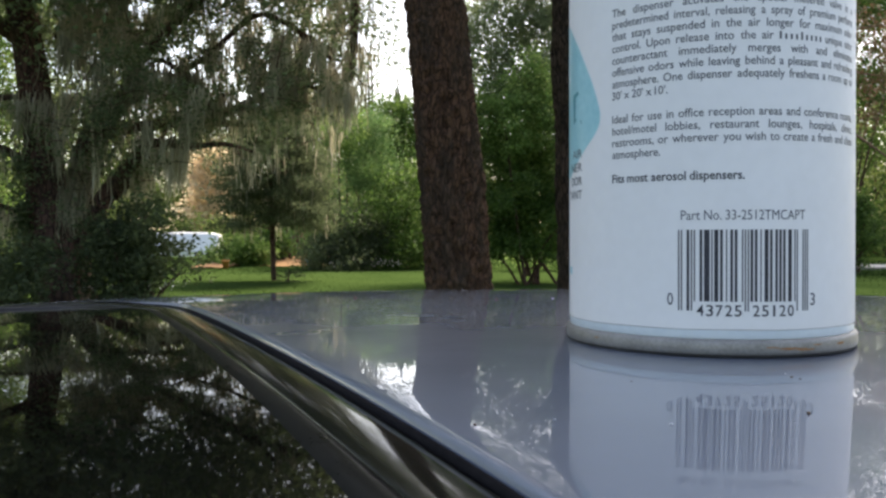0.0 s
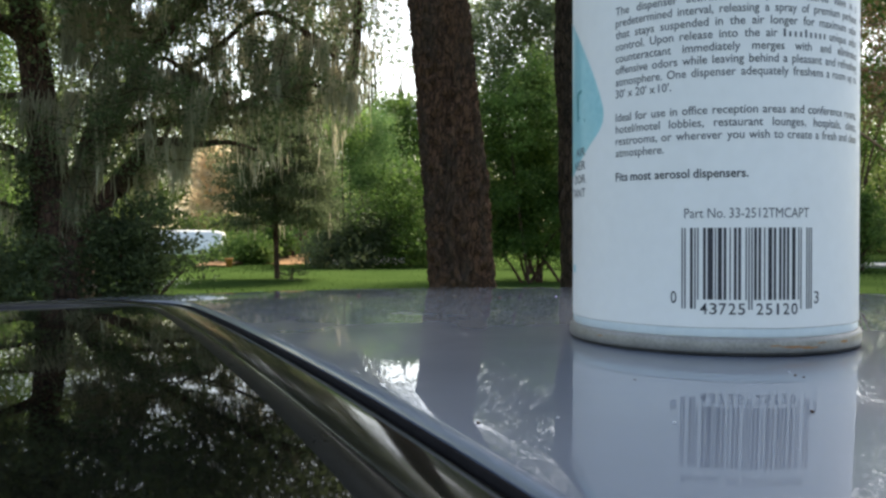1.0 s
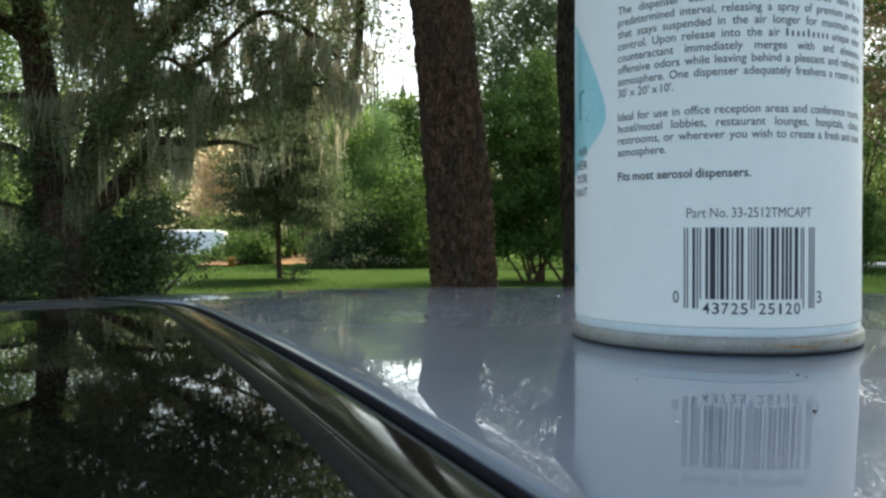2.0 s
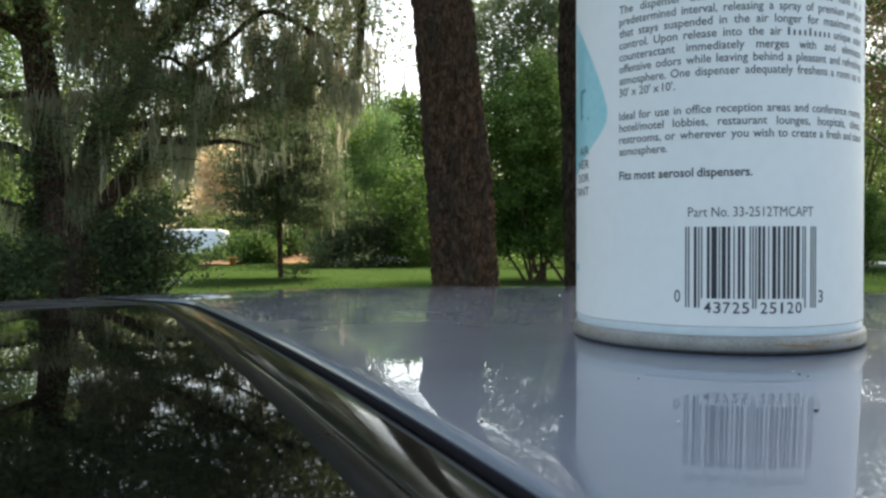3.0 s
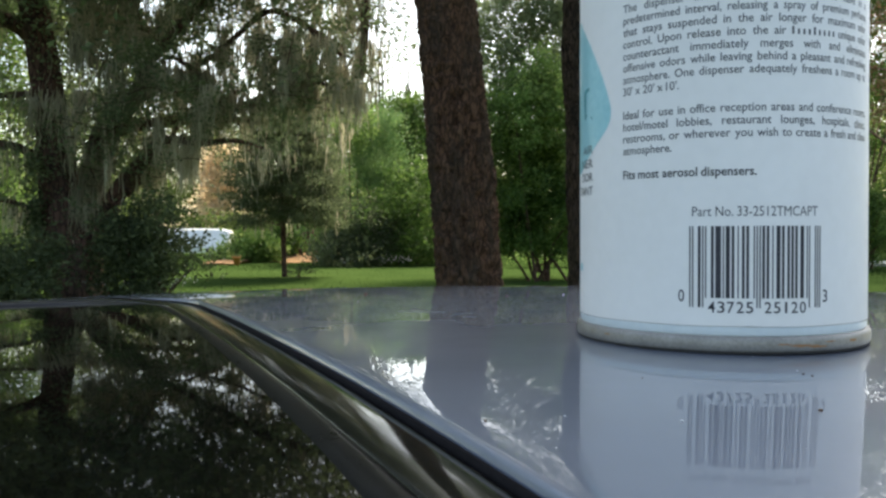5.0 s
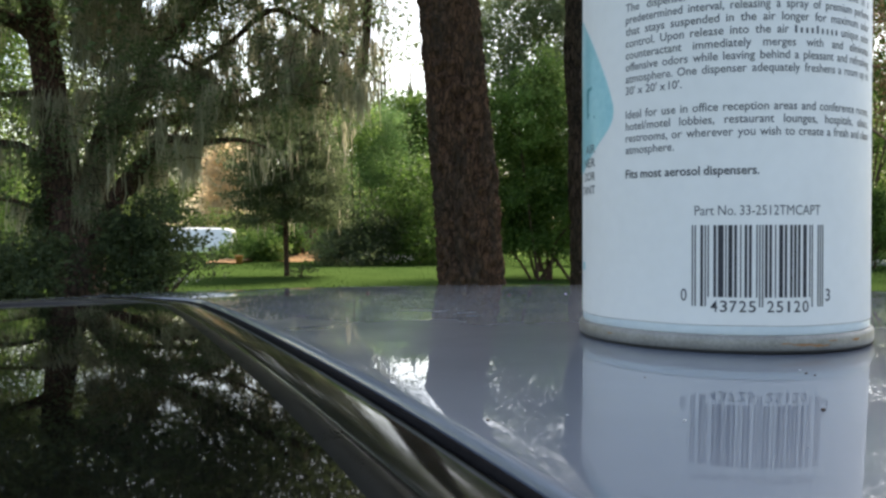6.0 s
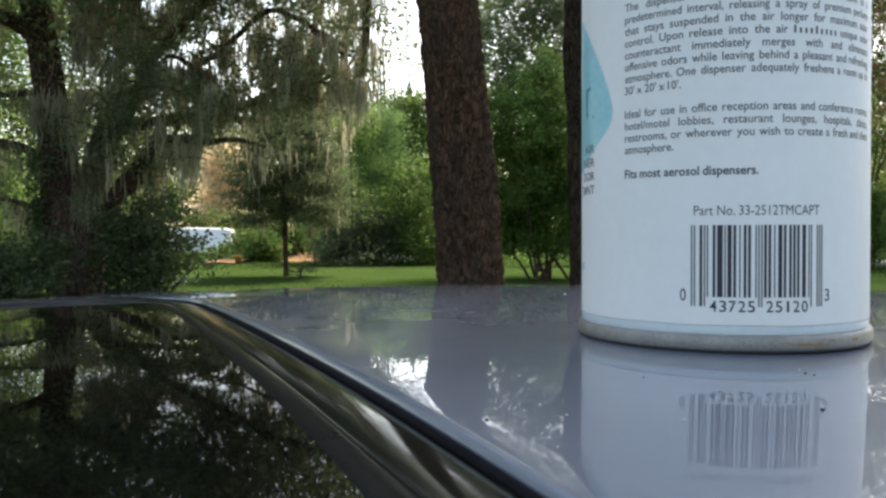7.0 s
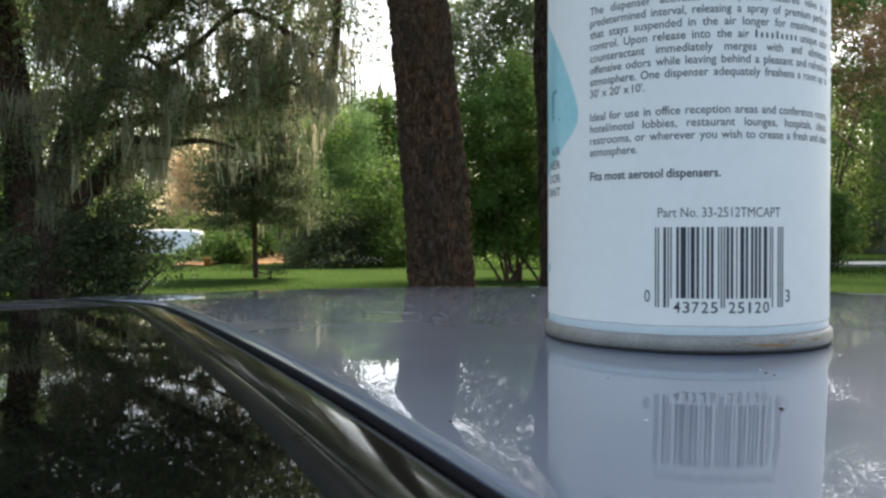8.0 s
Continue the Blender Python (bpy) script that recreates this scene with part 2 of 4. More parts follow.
def hang(ob, parent):
    """Parents ob, whose mesh lies in world coordinates, under a thing or a part."""
    if parent is not None:
        ob.parent = parent
        if parent.type == "EMPTY":
            ob.matrix_parent_inverse = Matrix.Translation(-parent.location)


def piece(name, verts, faces, material, parent=None, label="", smooth=True):
    ob = new(name, mesh_of(name, verts, faces, material, smooth))
    hang(ob, parent)
    return tagged(ob, label)


def part(name, bm, material, parent=None, label="", smooth=True):
    bmesh.ops.recalc_face_normals(bm, faces=bm.faces)
    me = bpy.data.meshes.new(name)
    bm.to_mesh(me)
    bm.free()
    me.polygons.foreach_set("use_smooth", [smooth] * len(me.polygons))
    me.materials.append(material)
    ob = new(name, me)
    hang(ob, parent)
    return tagged(ob, label)


def thing(name, at, label, category, group="", kind=""):
    e = new(name)
    e.location = at
    e.empty_display_size = 0.05
    tagged(e, label, category, group, kind)
    return e


def grid_faces(rows, cols, wrap=False):
    a = np.arange(rows * cols).reshape(rows, cols)
    if wrap:
        a = np.hstack([a, a[:, :1]])
    return np.stack([a[:-1, :-1], a[:-1, 1:], a[1:, 1:], a[1:, :-1]], -1).reshape(-1, 4)


def lathe(profile, steps=96, centre=(0, 0, 0)):
    """Rings of (radius, height) round a vertical axis."""
    ang = np.linspace(0, 2 * np.pi, steps, endpoint=False)
    p = np.array(profile)
    v = np.stack([p[:, :1] * np.cos(ang) + centre[0], p[:, :1] * np.sin(ang) + centre[1], np.repeat(p[:, 1:] + centre[2], steps, 1)], -1)
    return v.reshape(-1, 3), grid_faces(len(p), steps, True)


def rounded_box(size, centre, bevel=0.02, segments=3, m=None):
    bm = bmesh.new()
    bmesh.ops.create_cube(bm, size=1.0, matrix=Matrix.LocRotScale(centre, None, size))
    bmesh.ops.bevel(bm, geom=bm.edges[:], offset=bevel, segments=segments, profile=0.6, affect="EDGES")
    if m is not None:
        bmesh.ops.transform(bm, matrix=m, verts=bm.verts)
    return bm


def curve_through(points, n):
    """Catmull-Rom through points (rows of numbers)."""
    p = np.array(points, float)
    p = np.vstack([2 * p[0] - p[1], p, 2 * p[-1] - p[-2]])
    out = []
    for s in np.linspace(0, len(p) - 3 - 1e-6, n):
        i, f = int(s), s - int(s)
        a, b, c, d = p[i:i + 4]
        out.append(0.5 * (2 * b + (c - a) * f + (2 * a - 5 * b + 4 * c - d) * f * f + (3 * b - a - 3 * c + d) * f ** 3))
    return np.array(out)


def limb(points, n=24, sides=12, rough=0.06, seed=0, ridge=0.0):
    """A tapered, uneven tube through (x, y, z, radius) rows; ridge: depth of bark plates as a share of the radius."""
    c = curve_through(points, n)
    t = np.gradient(c[:, :3], axis=0)
    t /= np.linalg.norm(t, axis=1)[:, None]
    ref = np.where(np.abs(t[:, 2:3]) > 0.8, [[1.0, 0, 0]], [[0, 0, 1.0]])
    u = np.cross(t, ref)
    u /= np.linalg.norm(u, axis=1)[:, None]
    w = np.cross(t, u)
    ang = np.linspace(0, 2 * np.pi, sides, endpoint=False)
    r = np.repeat(np.maximum(c[:, 3:4], 0.004), sides, 1)
    for i in range(n):
        for j in range(sides):
            q = Vector((math.cos(ang[j]) * 1.6, math.sin(ang[j]) * 1.6, c[i, 2] * 1.4 + seed * 7.1))
            r[i, j] *= 1 + rough * noise.noise(q)
            if ridge:
                q2 = Vector((math.cos(ang[j]) * 5.5, math.sin(ang[j]) * 5.5, c[i, 2] * 8 + seed * 3.3))
                r[i, j] *= 1 + ridge * (0.6 - abs(noise.noise(q2)) * 2.2) + ridge * 0.5 * noise.noise(q2 * 2.7)
    v = c[:, None, :3] + r[..., None] * (np.cos(ang)[None, :, None] * u[:, None] + np.sin(ang)[None, :, None] * w[:, None])
    v = np.vstack([v.reshape(-1, 3), c[:1, :3], c[-1:, :3]])
    return v, grid_faces(n, sides, True)


def leaf_quads(rng, pts, size, slim=0.5, droop=0.0):
    """Folded diamond leaves at pts."""
    n = len(pts)
    a = rng.normal(size=(n, 3))
    a[:, 2] = a[:, 2] * 0.8 - droop
    a /= np.linalg.norm(a, axis=1)[:, None]
    b = np.cross(a, rng.normal(size=(n, 3)))
    b /= np.linalg.norm(b, axis=1)[:, None] + 1e-9
    c = np.cross(a, b)
    s = size * rng.uniform(0.6, 1.35, (n, 1))
    lift = c * s * 0.12
    v = np.stack([pts - a * s / 2, pts + b * s * slim / 2 + lift, pts + a * s / 2, pts - b * s * slim / 2 + lift], 1)
    return v.reshape(-1, 3), np.arange(n * 4).reshape(-1, 4)


def clumped(rng, centres, spread, per):
    """per points round each centre; spread (k, 3) or a number."""
    c = np.repeat(np.asarray(centres, float), per, 0)
    s = spread if np.isscalar(spread) else np.repeat(np.asarray(spread, float), per, 0)
    return c + rng.normal(size=c.shape) * s


def in_ellipsoid(rng, centre, radii, n, hollow=0.35):
    d = rng.normal(size=(n, 3))
    d /= np.linalg.norm(d, axis=1)[:, None]
    r = rng.uniform(hollow ** 3, 1, (n, 1)) ** (1 / 3)
    return np.array(centre) + d * r * np.array(radii)


def strands(rng, tops, length, width, sway=0.05):
    """Hanging ribbons of moss, four pieces each, thinning to the tip."""
    n = len(tops)
    ln = length * rng.uniform(0.35, 1.4, (n, 1))
    ang = rng.uniform(0, np.pi, n)
    side = np.stack([np.cos(ang), np.sin(ang), np.zeros(n)], 1)
    rows, off = [], np.zeros((n, 3))
    for k, wk in enumerate((0.7, 1.0, 0.8, 0.5, 0.1)):
        off = off + np.hstack([rng.normal(size=(n, 2)) * sway * ln * 0.5, np.zeros((n, 1))]) * (k > 0)
        mid = tops + off - np.hstack([np.zeros((n, 2)), ln * k / 4])
        w = width * wk * rng.uniform(0.6, 1.4, (n, 1))
        rows += [mid - side * w / 2, mid + side * w / 2]
    v = np.stack(rows, 1).reshape(-1, 3)
    base = np.arange(n)[:, None] * 10
    f = np.concatenate([base + np.array([[2 * k, 2 * k + 1, 2 * k + 3, 2 * k + 2]]) for k in range(4)], 0)
    return v, f


# ---- ground ----
def build_ground():
    n = 90
    xs = np.sign(np.linspace(-1, 1, n)) * np.abs(np.linspace(-1, 1, n)) ** 3 * 900
    gx, gy = np.meshgrid(xs, xs + 20)
    gz = np.zeros_like(gx)
    for i in range(n):
        for j in range(n):
            d = math.hypot(gx[i, j], gy[i, j])
            if d > 8:
                gz[i, j] = 0.1 * noise.noise(Vector((gx[i, j] * 0.05, gy[i, j] * 0.05, 0.3)))
    ob = piece("ground", np.stack([gx, gy, gz], -1).reshape(-1, 3), grid_faces(n, n), LAWN)
    tagged(ob, "green mown lawn running back to the trees", "lawn", kind="structure")
    rng = np.random.default_rng(5)
    m = 60000
    d = 17 + 32 * rng.uniform(0, 1, m) ** 1.3
    a = rng.uniform(-0.66, 0.66, m)
    p = np.stack([a * d, d, rng.uniform(-0.02, 0.0, m)], 1)
    h = rng.uniform(0.03, 0.1, (m, 1))
    w = rng.uniform(0.01, 0.03, (m, 1))
    ang = rng.uniform(0, np.pi, m)
    side = np.stack([np.cos(ang), np.sin(ang), np.zeros(m)], 1)
    lean = np.hstack([rng.normal(size=(m, 2)) * 0.03, h])
    v = np.stack([p - side * w, p + side * w, p + lean], 1).reshape(-1, 3)
    g = piece("grass", v, np.arange(3 * m).reshape(-1, 3), GRASS_BLADE, None, "", False)
    tagged(g, "short green grass blades of the mown lawn", "grass", kind="stuff")


def slab(name, x0, x1, y0, y1, z, material, label, category, wob=0.4, seed=1, rise=0.0):
    """A thin uneven-edged sheet lying on the lawn."""
    rng = np.random.default_rng(seed)
    n, k = 40, 6
    x = np.linspace(x0, x1, n)
    lo = y0 + rng.normal(size=n) * wob * 0.3 + wob * np.sin(np.linspace(0, 7, n) + seed)
    hi = y1 + rng.normal(size=n) * wob * 0.3 + wob * np.sin(np.linspace(0, 5, n) + 2 * seed)
    f = np.linspace(0, 1, k)[:, None]
    yy = lo * (1 - f) + hi * f
    zz = z + 0.05 * np.sin(f * np.pi) + rise * f * np.sin(np.linspace(0.2, np.pi - 0.2, n))[None] + np.zeros((1, n))
    v = np.stack([np.repeat(x[None], k, 0), yy, zz], -1).reshape(-1, 3)
    skirt = v.copy()
    skirt[:, 2] = -0.2
    f1 = grid_faces(k, n)
    ring = list(range(n)) + [r * n + n - 1 for r in range(1, k)] + list(range(k * n - 2, (k - 1) * n - 1, -1)) + [r * n for r in range(k - 2, 0, -1)]
    f2 = [[ring[i], ring[(i + 1) % len(ring)], ring[(i + 1) % len(ring)] + k * n, ring[i] + k * n] for i in range(len(ring))]
    ob = piece(name, np.vstack([v, skirt]), f1.tolist() + f2, material)
    return tagged(ob, label, category, kind="structure")


build_ground()
slab("road", 14.0, 38.9, 36.5, 39.5, 0.09, DRIVE, "pale concrete drive crossing the lawn", "driveway", 0.15, 3)
slab("mulch_bed", -9.2, -5.4, 43.5, 52, 0.02, MULCH, "orange-brown pine straw bed rising behind the lawn", "garden bed", 0.9, 2, 0.5)
slab("mulch_bed", -11.6, -10.0, 40.6, 43.5, 0.06, MULCH, "small patch of orange pine straw by the van", "garden bed", 0.3, 5, 0.15)

# ---- the car: u runs forward, v across, both from the point under the lens ----
CAR_TURN = radians(22)
CU, CV = Vector((-math.cos(CAR_TURN), -math.sin(CAR_TURN))), Vector((-math.sin(CAR_TURN), math.cos(CAR_TURN)))
V0 = -0.05                                   # the car's middle line


def car_xy(u, v):
    return CU.x * u + CV.x * v, CU.y * u + CV.y * v


def roof_z(x, y):
    """The crowned roof: a long gentle arch that rolls over at the car's far and near sides."""
    d = y - 0.17
    roll = 0.5 * ((y - 0.58) + math.sqrt((y - 0.58) ** 2 + 0.002))
    back = max(0.0, -y - 0.3)
    near = max(d, -0.3)
    return ROOF + 0.0065 * near - (0.078 if d > 0 else 0.2) * near * near - 0.083 * (x - 0.04) ** 2 - 1.5 * roll ** 2 - 0.5 * back ** 2


def on_roof(u, v, dz=0.0):
    x, y = car_xy(u, v)
    return x, y, roof_z(x, y) + dz


def sunroof_loop():
    """The outline of the sunroof opening in (u, v), denser along its bowed rear edge."""
    pts, far, near, front, rc = [], 0.485, -0.475, 0.42, 0.12

    def bow(v):
        return -0.0462 + 0.022 * v
    for v in np.linspace(near + rc, far - rc, 150):
        pts.append((bow(v), v))
    for a in np.linspace(0, 90, 40)[1:]:
        pts.append((bow(far - rc) + rc * (1 - math.cos(radians(a))), far - rc + rc * math.sin(radians(a))))
    for u in np.linspace(bow(far) + rc, front - rc, 46)[1:]:
        pts.append((u, far))
    for a in np.linspace(0, 90, 10)[1:]:
        pts.append((front - rc + rc * math.sin(radians(a)), far - rc + rc * math.cos(radians(a))))
    for v in np.linspace(far - rc, near + rc, 40)[1:]:
        pts.append((front, v))
    for a in np.linspace(0, 90, 10)[1:]:
        pts.append((front - rc + rc * math.cos(radians(a)), near + rc - rc * math.sin(radians(a))))
    for u in np.linspace(front - rc, bow(near) + rc, 24)[1:]:
        pts.append((u, near))
    for a in np.linspace(0, 90, 40)[1:-1]:
        pts.append((bow(near + rc) + rc * (1 - math.sin(radians(a))), near + rc - rc * math.cos(radians(a))))
    return np.array(pts)


def inset(loop, d):
    """The loop moved inwards by d."""
    t = np.roll(loop, -1, 0) - np.roll(loop, 1, 0)
    t /= np.linalg.norm(t, axis=1)[:, None]
    nrm = np.stack([t[:, 1], -t[:, 0]], 1)
    return loop + nrm * d


def rings(loops, lifts):
    v = [[on_roof(u, w, z) for u, w in loop] for loop, z in zip(loops, lifts)]
    return np.array(v).reshape(-1, 3), grid_faces(len(loops), len(loops[0]), True)[:, ::-1]


def rounded_rect(angle_pts, centre, u0, u1, v0, v1, r):
    """For each direction from centre the point on a rounded rectangle."""
    out = []
    for u, v in angle_pts:
        d = np.array([u, v]) - centre
        d = d / np.linalg.norm(d)
        lo, hi = 0.0, 3.0
        for _ in range(40):
            m = (lo + hi) / 2
            p = centre + d * m
            qu = max(u0 + r - p[0], p[0] - (u1 - r), 0)
            qv = max(v0 + r - p[1], p[1] - (v1 - r), 0)
            lo, hi = (m, hi) if math.hypot(qu, qv) < r else (lo, m)
        out.append(centre + d * lo)
    return np.array(out)


def build_car():
    car = thing("car", (0, 0, 0), "grey car with a glossy roof and a black glass sunroof", "car")
    hole = sunroof_loop()
    mid = np.array([0.16, V0])
    edge = rounded_rect(hole, mid, -0.78, 0.52, V0 - 0.6, V0 + 0.61, 0.16)
    # roof skin with a rolled lip into the sunroof opening
    lip = [(0.0006, -0.0052), (0.00055, -0.003), (0.0004, -0.0016), (0.0001, -0.0008), (-0.0002, -0.00034), (-0.0006, -0.0001), (-0.0014, 0.0)]
    loops, lifts = [inset(hole, d) for d, _ in lip], [z for _, z in lip]
    hole = loops[-1]
    for f in np.linspace(0, 1, 60)[1:] ** 1.2:
        loops.append(hole + (edge - hole) * f)
        lifts.append(0.0)
    for d, z in ((0.01, -0.004), (0.016, -0.012), (0.018, -0.03)):
        loops.append(edge + (edge - mid) / np.linalg.norm(edge - mid, axis=1)[:, None] * d)
        lifts.append(z)
    piece("roof_panel", *rings(loops, lifts), PAINT, car, "glossy silver-grey painted roof skin with faint grit")
    hole = sunroof_loop()

    def band(name, prof, mat, label):
        """A strip that runs round the opening; it stands a little prouder along the far side."""
        v, f = rings([inset(hole, d) for d, _ in prof], [z for _, z in prof])
        across = v[:, 0] * CV.x + v[:, 1] * CV.y
        v[:, 2] += 0.002 * np.clip((across - 0.37) / 0.08, 0, 1) ** 2
        piece(name, v, f, mat, car, label)
        return v
    band("seal", [(0.0003, -0.0046), (0.0004, -0.002), (0.0007, -0.0014), (0.0011, -0.0012), (0.0015, -0.0014), (0.0018, -0.0022), (0.0019, -0.0064)], RUBBER, "black rubber seal round the sunroof")
    band("moulding", [(0.0016, -0.007), (0.0017, -0.003), (0.002, -0.0021), (0.0032, -0.0017), (0.0056, -0.00135), (0.0086, -0.0011), (0.0104, -0.0012), (0.0118, -0.0014), (0.0123, -0.0017), (0.0124, -0.0034)], MOULD, "gloss black rounded moulding round the sunroof")
    band("gasket", [(0.0119, -0.0034), (0.0124, -0.0019), (0.0134, -0.0017), (0.015, -0.0021), (0.0164, -0.0027), (0.0172, -0.0034)], GASKET, "matt dark grey gasket at the glass edge")
    gl = inset(hole, 0.0166)
    gm = gl.mean(0)
    loops = [gl] + [gm + (gl - gm) * f for f in np.linspace(1, 0.001, 40)[1:]]
    gv, gf = rings(loops, [-0.0026] * len(loops))
    gv[:, 2] += 0.0012 * np.tanh((gv[:, 1] - 0.125) / 0.065)      # the pane rises a little towards its far edge
    piece("sunroof_glass", gv, gf, GLASS_BLACK, car, "black tinted mirror-like glass panel")
    # greenhouse: from the roof's edge down to the belt
    belt = rounded_rect(hole, mid, -1.42, 1.35, V0 - 0.74, V0 + 0.74, 0.3)
    rows, k = [], len(hole)
    for f in np.linspace(0, 1, 8):
        ring = []
        for i in range(k):
            e = edge[i] + (edge[i] - mid) / np.linalg.norm(edge[i] - mid) * 0.018
            x0, y0, z0 = on_roof(*e, -0.03)
            u, v = e + (belt[i] - e) * (f ** 0.92)
            x, y = car_xy(u, v)
            ring.append((x, y, z0 + (0.93 - z0) * f))
        rows.append(ring)
    gv = np.array(rows)
    kind = []
    for i in range(k):
        u, v = belt[i]
        w = abs(v - V0)
        if w < 0.6 and u > 0:
            kind.append("windscreen")
        elif w < 0.6:
            kind.append("rear_window")
        elif 0.0 < u < 0.78:
            kind.append("front_side_window")
        elif -0.85 < u < -0.07:
            kind.append("rear_side_window")
        else:
            kind.append("pillar")
    i = 0
    while i < k and kind[i] == kind[0]:
        i += 1
    order = list(range(i, k)) + list(range(0, i))
    run = [order[0]]
    for j in order[1:] + [None]:
        if j is not None and kind[j] == kind[run[-1]]:
            run.append(j)
            continue
        cols = run + [(run[-1] + 1) % k]
        name = kind[run[0]]
        piece(name, gv[:, cols].reshape(-1, 3), grid_faces(8, len(cols)), PAINT if name == "pillar" else GLASS_BLACK, car)
        run = [j]
    # lower body as a loft of cross sections
    st = [(-2.25, 0.66, 0.42, 0.8), (-2.2, 0.74, 0.34, 0.9), (-1.9, 0.82, 0.26, 0.96), (-1.4, 0.86, 0.22, 0.97), (-0.7, 0.87, 0.2, 0.95), (0, 0.87, 0.2, 0.94),
          (0.7, 0.87, 0.2, 0.94), (1.3, 0.86, 0.21, 0.93), (1.8, 0.82, 0.24, 0.86), (2.15, 0.73, 0.28, 0.74), (2.25, 0.62, 0.36, 0.66)]
    sec = curve_through(st, 60)
    body = []
    for u, w, lo, hi in sec:
        prof = [(0, lo), (0.8, lo), (0.96, lo + 0.06), (1.0, lo + 0.3), (0.99, 0.5 * (lo + hi) + 0.08), (0.95, hi - 0.06), (0.86, hi - 0.01), (0.6, hi + 0.015), (0, hi + 0.03)]
        full = prof + [(-a, z) for a, z in prof[-2:0:-1]]
        body.append([(*car_xy(u, V0 + a * w), z) for a, z in full])
    bv = np.array(body)
    bf = grid_faces(len(bv), bv.shape[1], True).tolist() + [list(range(bv.shape[1]))[::-1], list(range((len(bv) - 1) * bv.shape[1], len(bv) * bv.shape[1]))]
    piece("body", bv.reshape(-1, 3), bf, PAINT, car)
    m = Matrix(((CU.x, CV.x, 0, 0), (CU.y, CV.y, 0, 0), (0, 0, 1, 0), (0, 0, 0, 1)))
    for s in (-1, 1):
        part("headlamp", rounded_box((0.3, 0.36, 0.13), (2.06, V0 + s * 0.52, 0.66), 0.04, 3, m), LAMP_CLEAR, car, "clear plastic headlamp")
        part("tail_lamp", rounded_box((0.2, 0.34, 0.14), (-2.16, V0 + s * 0.52, 0.8), 0.04, 3, m), LAMP_RED, car, "red plastic tail lamp")
        part("mirror", rounded_box((0.12, 0.2, 0.13), (0.82, V0 + s * 0.94, 1.0), 0.04, 3, m), PAINT, car)
        for u in (0.08, -0.82):
            part("door_handle", rounded_box((0.18, 0.03, 0.03), (u, V0 + s * 0.868, 0.82), 0.01, 2, m), PAINT, car)
    part("front_bumper", rounded_box((0.16, 1.4, 0.24), (2.22, V0, 0.42), 0.06, 3, m), PAINT, car)
    part("rear_bumper", rounded_box((0.16, 1.4, 0.26), (-2.24, V0, 0.48), 0.06, 3, m), PAINT, car)
    tv, tf = lathe([(0.2, -0.09), (0.27, -0.105), (0.305, -0.09), (0.318, -0.05), (0.318, 0.05), (0.305, 0.09), (0.27, 0.105), (0.2, 0.09)], 40)
    rv, rf = lathe([(0.205, 0.085), (0.19, 0.09), (0.18, 0.06), (0.08, 0.075), (0.05, 0.085), (0.0, 0.085)], 40)
    for u in (-1.38, 1.38):
        for s in (-1, 1):
            x, y = car_xy(u, V0 + s * 0.78)
            turn = m @ Matrix.Rotation(radians(-90 * s), 4, "X")
            loc = Matrix.Translation((x, y, 0.318))
            wt = piece("wheel", [(loc @ turn @ Vector(p))[:] for p in tv], tf, TYRE, car, "black tyre")
            piece("rim", [(loc @ turn @ Vector(p))[:] for p in rv], rf, ALLOY, wt, "alloy wheel rim")
    return car


build_car()


def build_grit():
    """Loose specks lying on the roof."""
    rng = np.random.default_rng(11)
    spots = [(0.0557, 0.122, 0.0004, 0), (0.0336, 0.116, 0.0003, 1), (0.0177, 0.1195, 0.00022, 1), (0.0061, 0.117, 0.0003, 0), (0.0355, 0.147, 0.00018, 0), (0.0656, 0.1506, 0.00025, 0), (0.0664, 0.1488, 0.0002, 0), (0.009, 0.37, 0.0008, 0), (0.0281, 0.3582, 0.0006, 0), (0.0538, 0.3677, 0.0005, 1), (0.0659, 0.1538, 0.0002, 1), (-0.0353, 0.3879, 0.001, 0)]
    for c, mat, name, label in ((0, DUST_DARK, "brown_grit", "tiny brown grit specks lying on the car roof"), (1, DUST_PALE, "pale_grit", "tiny pale grit specks lying on the car roof")):
        bm = bmesh.new()
        mine = [s for s in spots if s[3] == c]
        for _ in range(26):
            u, v = rng.uniform(-0.4, -0.05), rng.uniform(0.03, 0.45)
            x, y = car_xy(u, v)
            mine.append((x, y, rng.uniform(0.00008, 0.00018), c))
        for x, y, r, _ in mine:
            bmesh.ops.create_icosphere(bm, subdivisions=1, radius=r, matrix=pose(x, y, roof_z(x, y) + r * 0.4, 0, 0, rng.uniform(0, 360)) @ Matrix.Diagonal((1.2, 0.9, 0.6, 1)))
        tagged(part(name, bm, mat), label, "grit", kind="stuff")


build_grit()

# ---- the aerosol can ----
CAN = Vector((0.0682, 0.2062))
CAN_R = 0.0334
FACE = math.atan2(-CAN.y, -CAN.x) - 0.02            # the side of the can that is turned to the lens
CAN_Z = roof_z(CAN.x, CAN.y)


def wrap(points, lift=0.00006):
    """(angle, height over the lens's level in mm) onto the can's skin."""
    r = CAN_R + lift
    return [(CAN.x + r * math.cos(FACE + a), CAN.y + r * math.sin(FACE + a), EYE + z / 1000) for a, z in points]


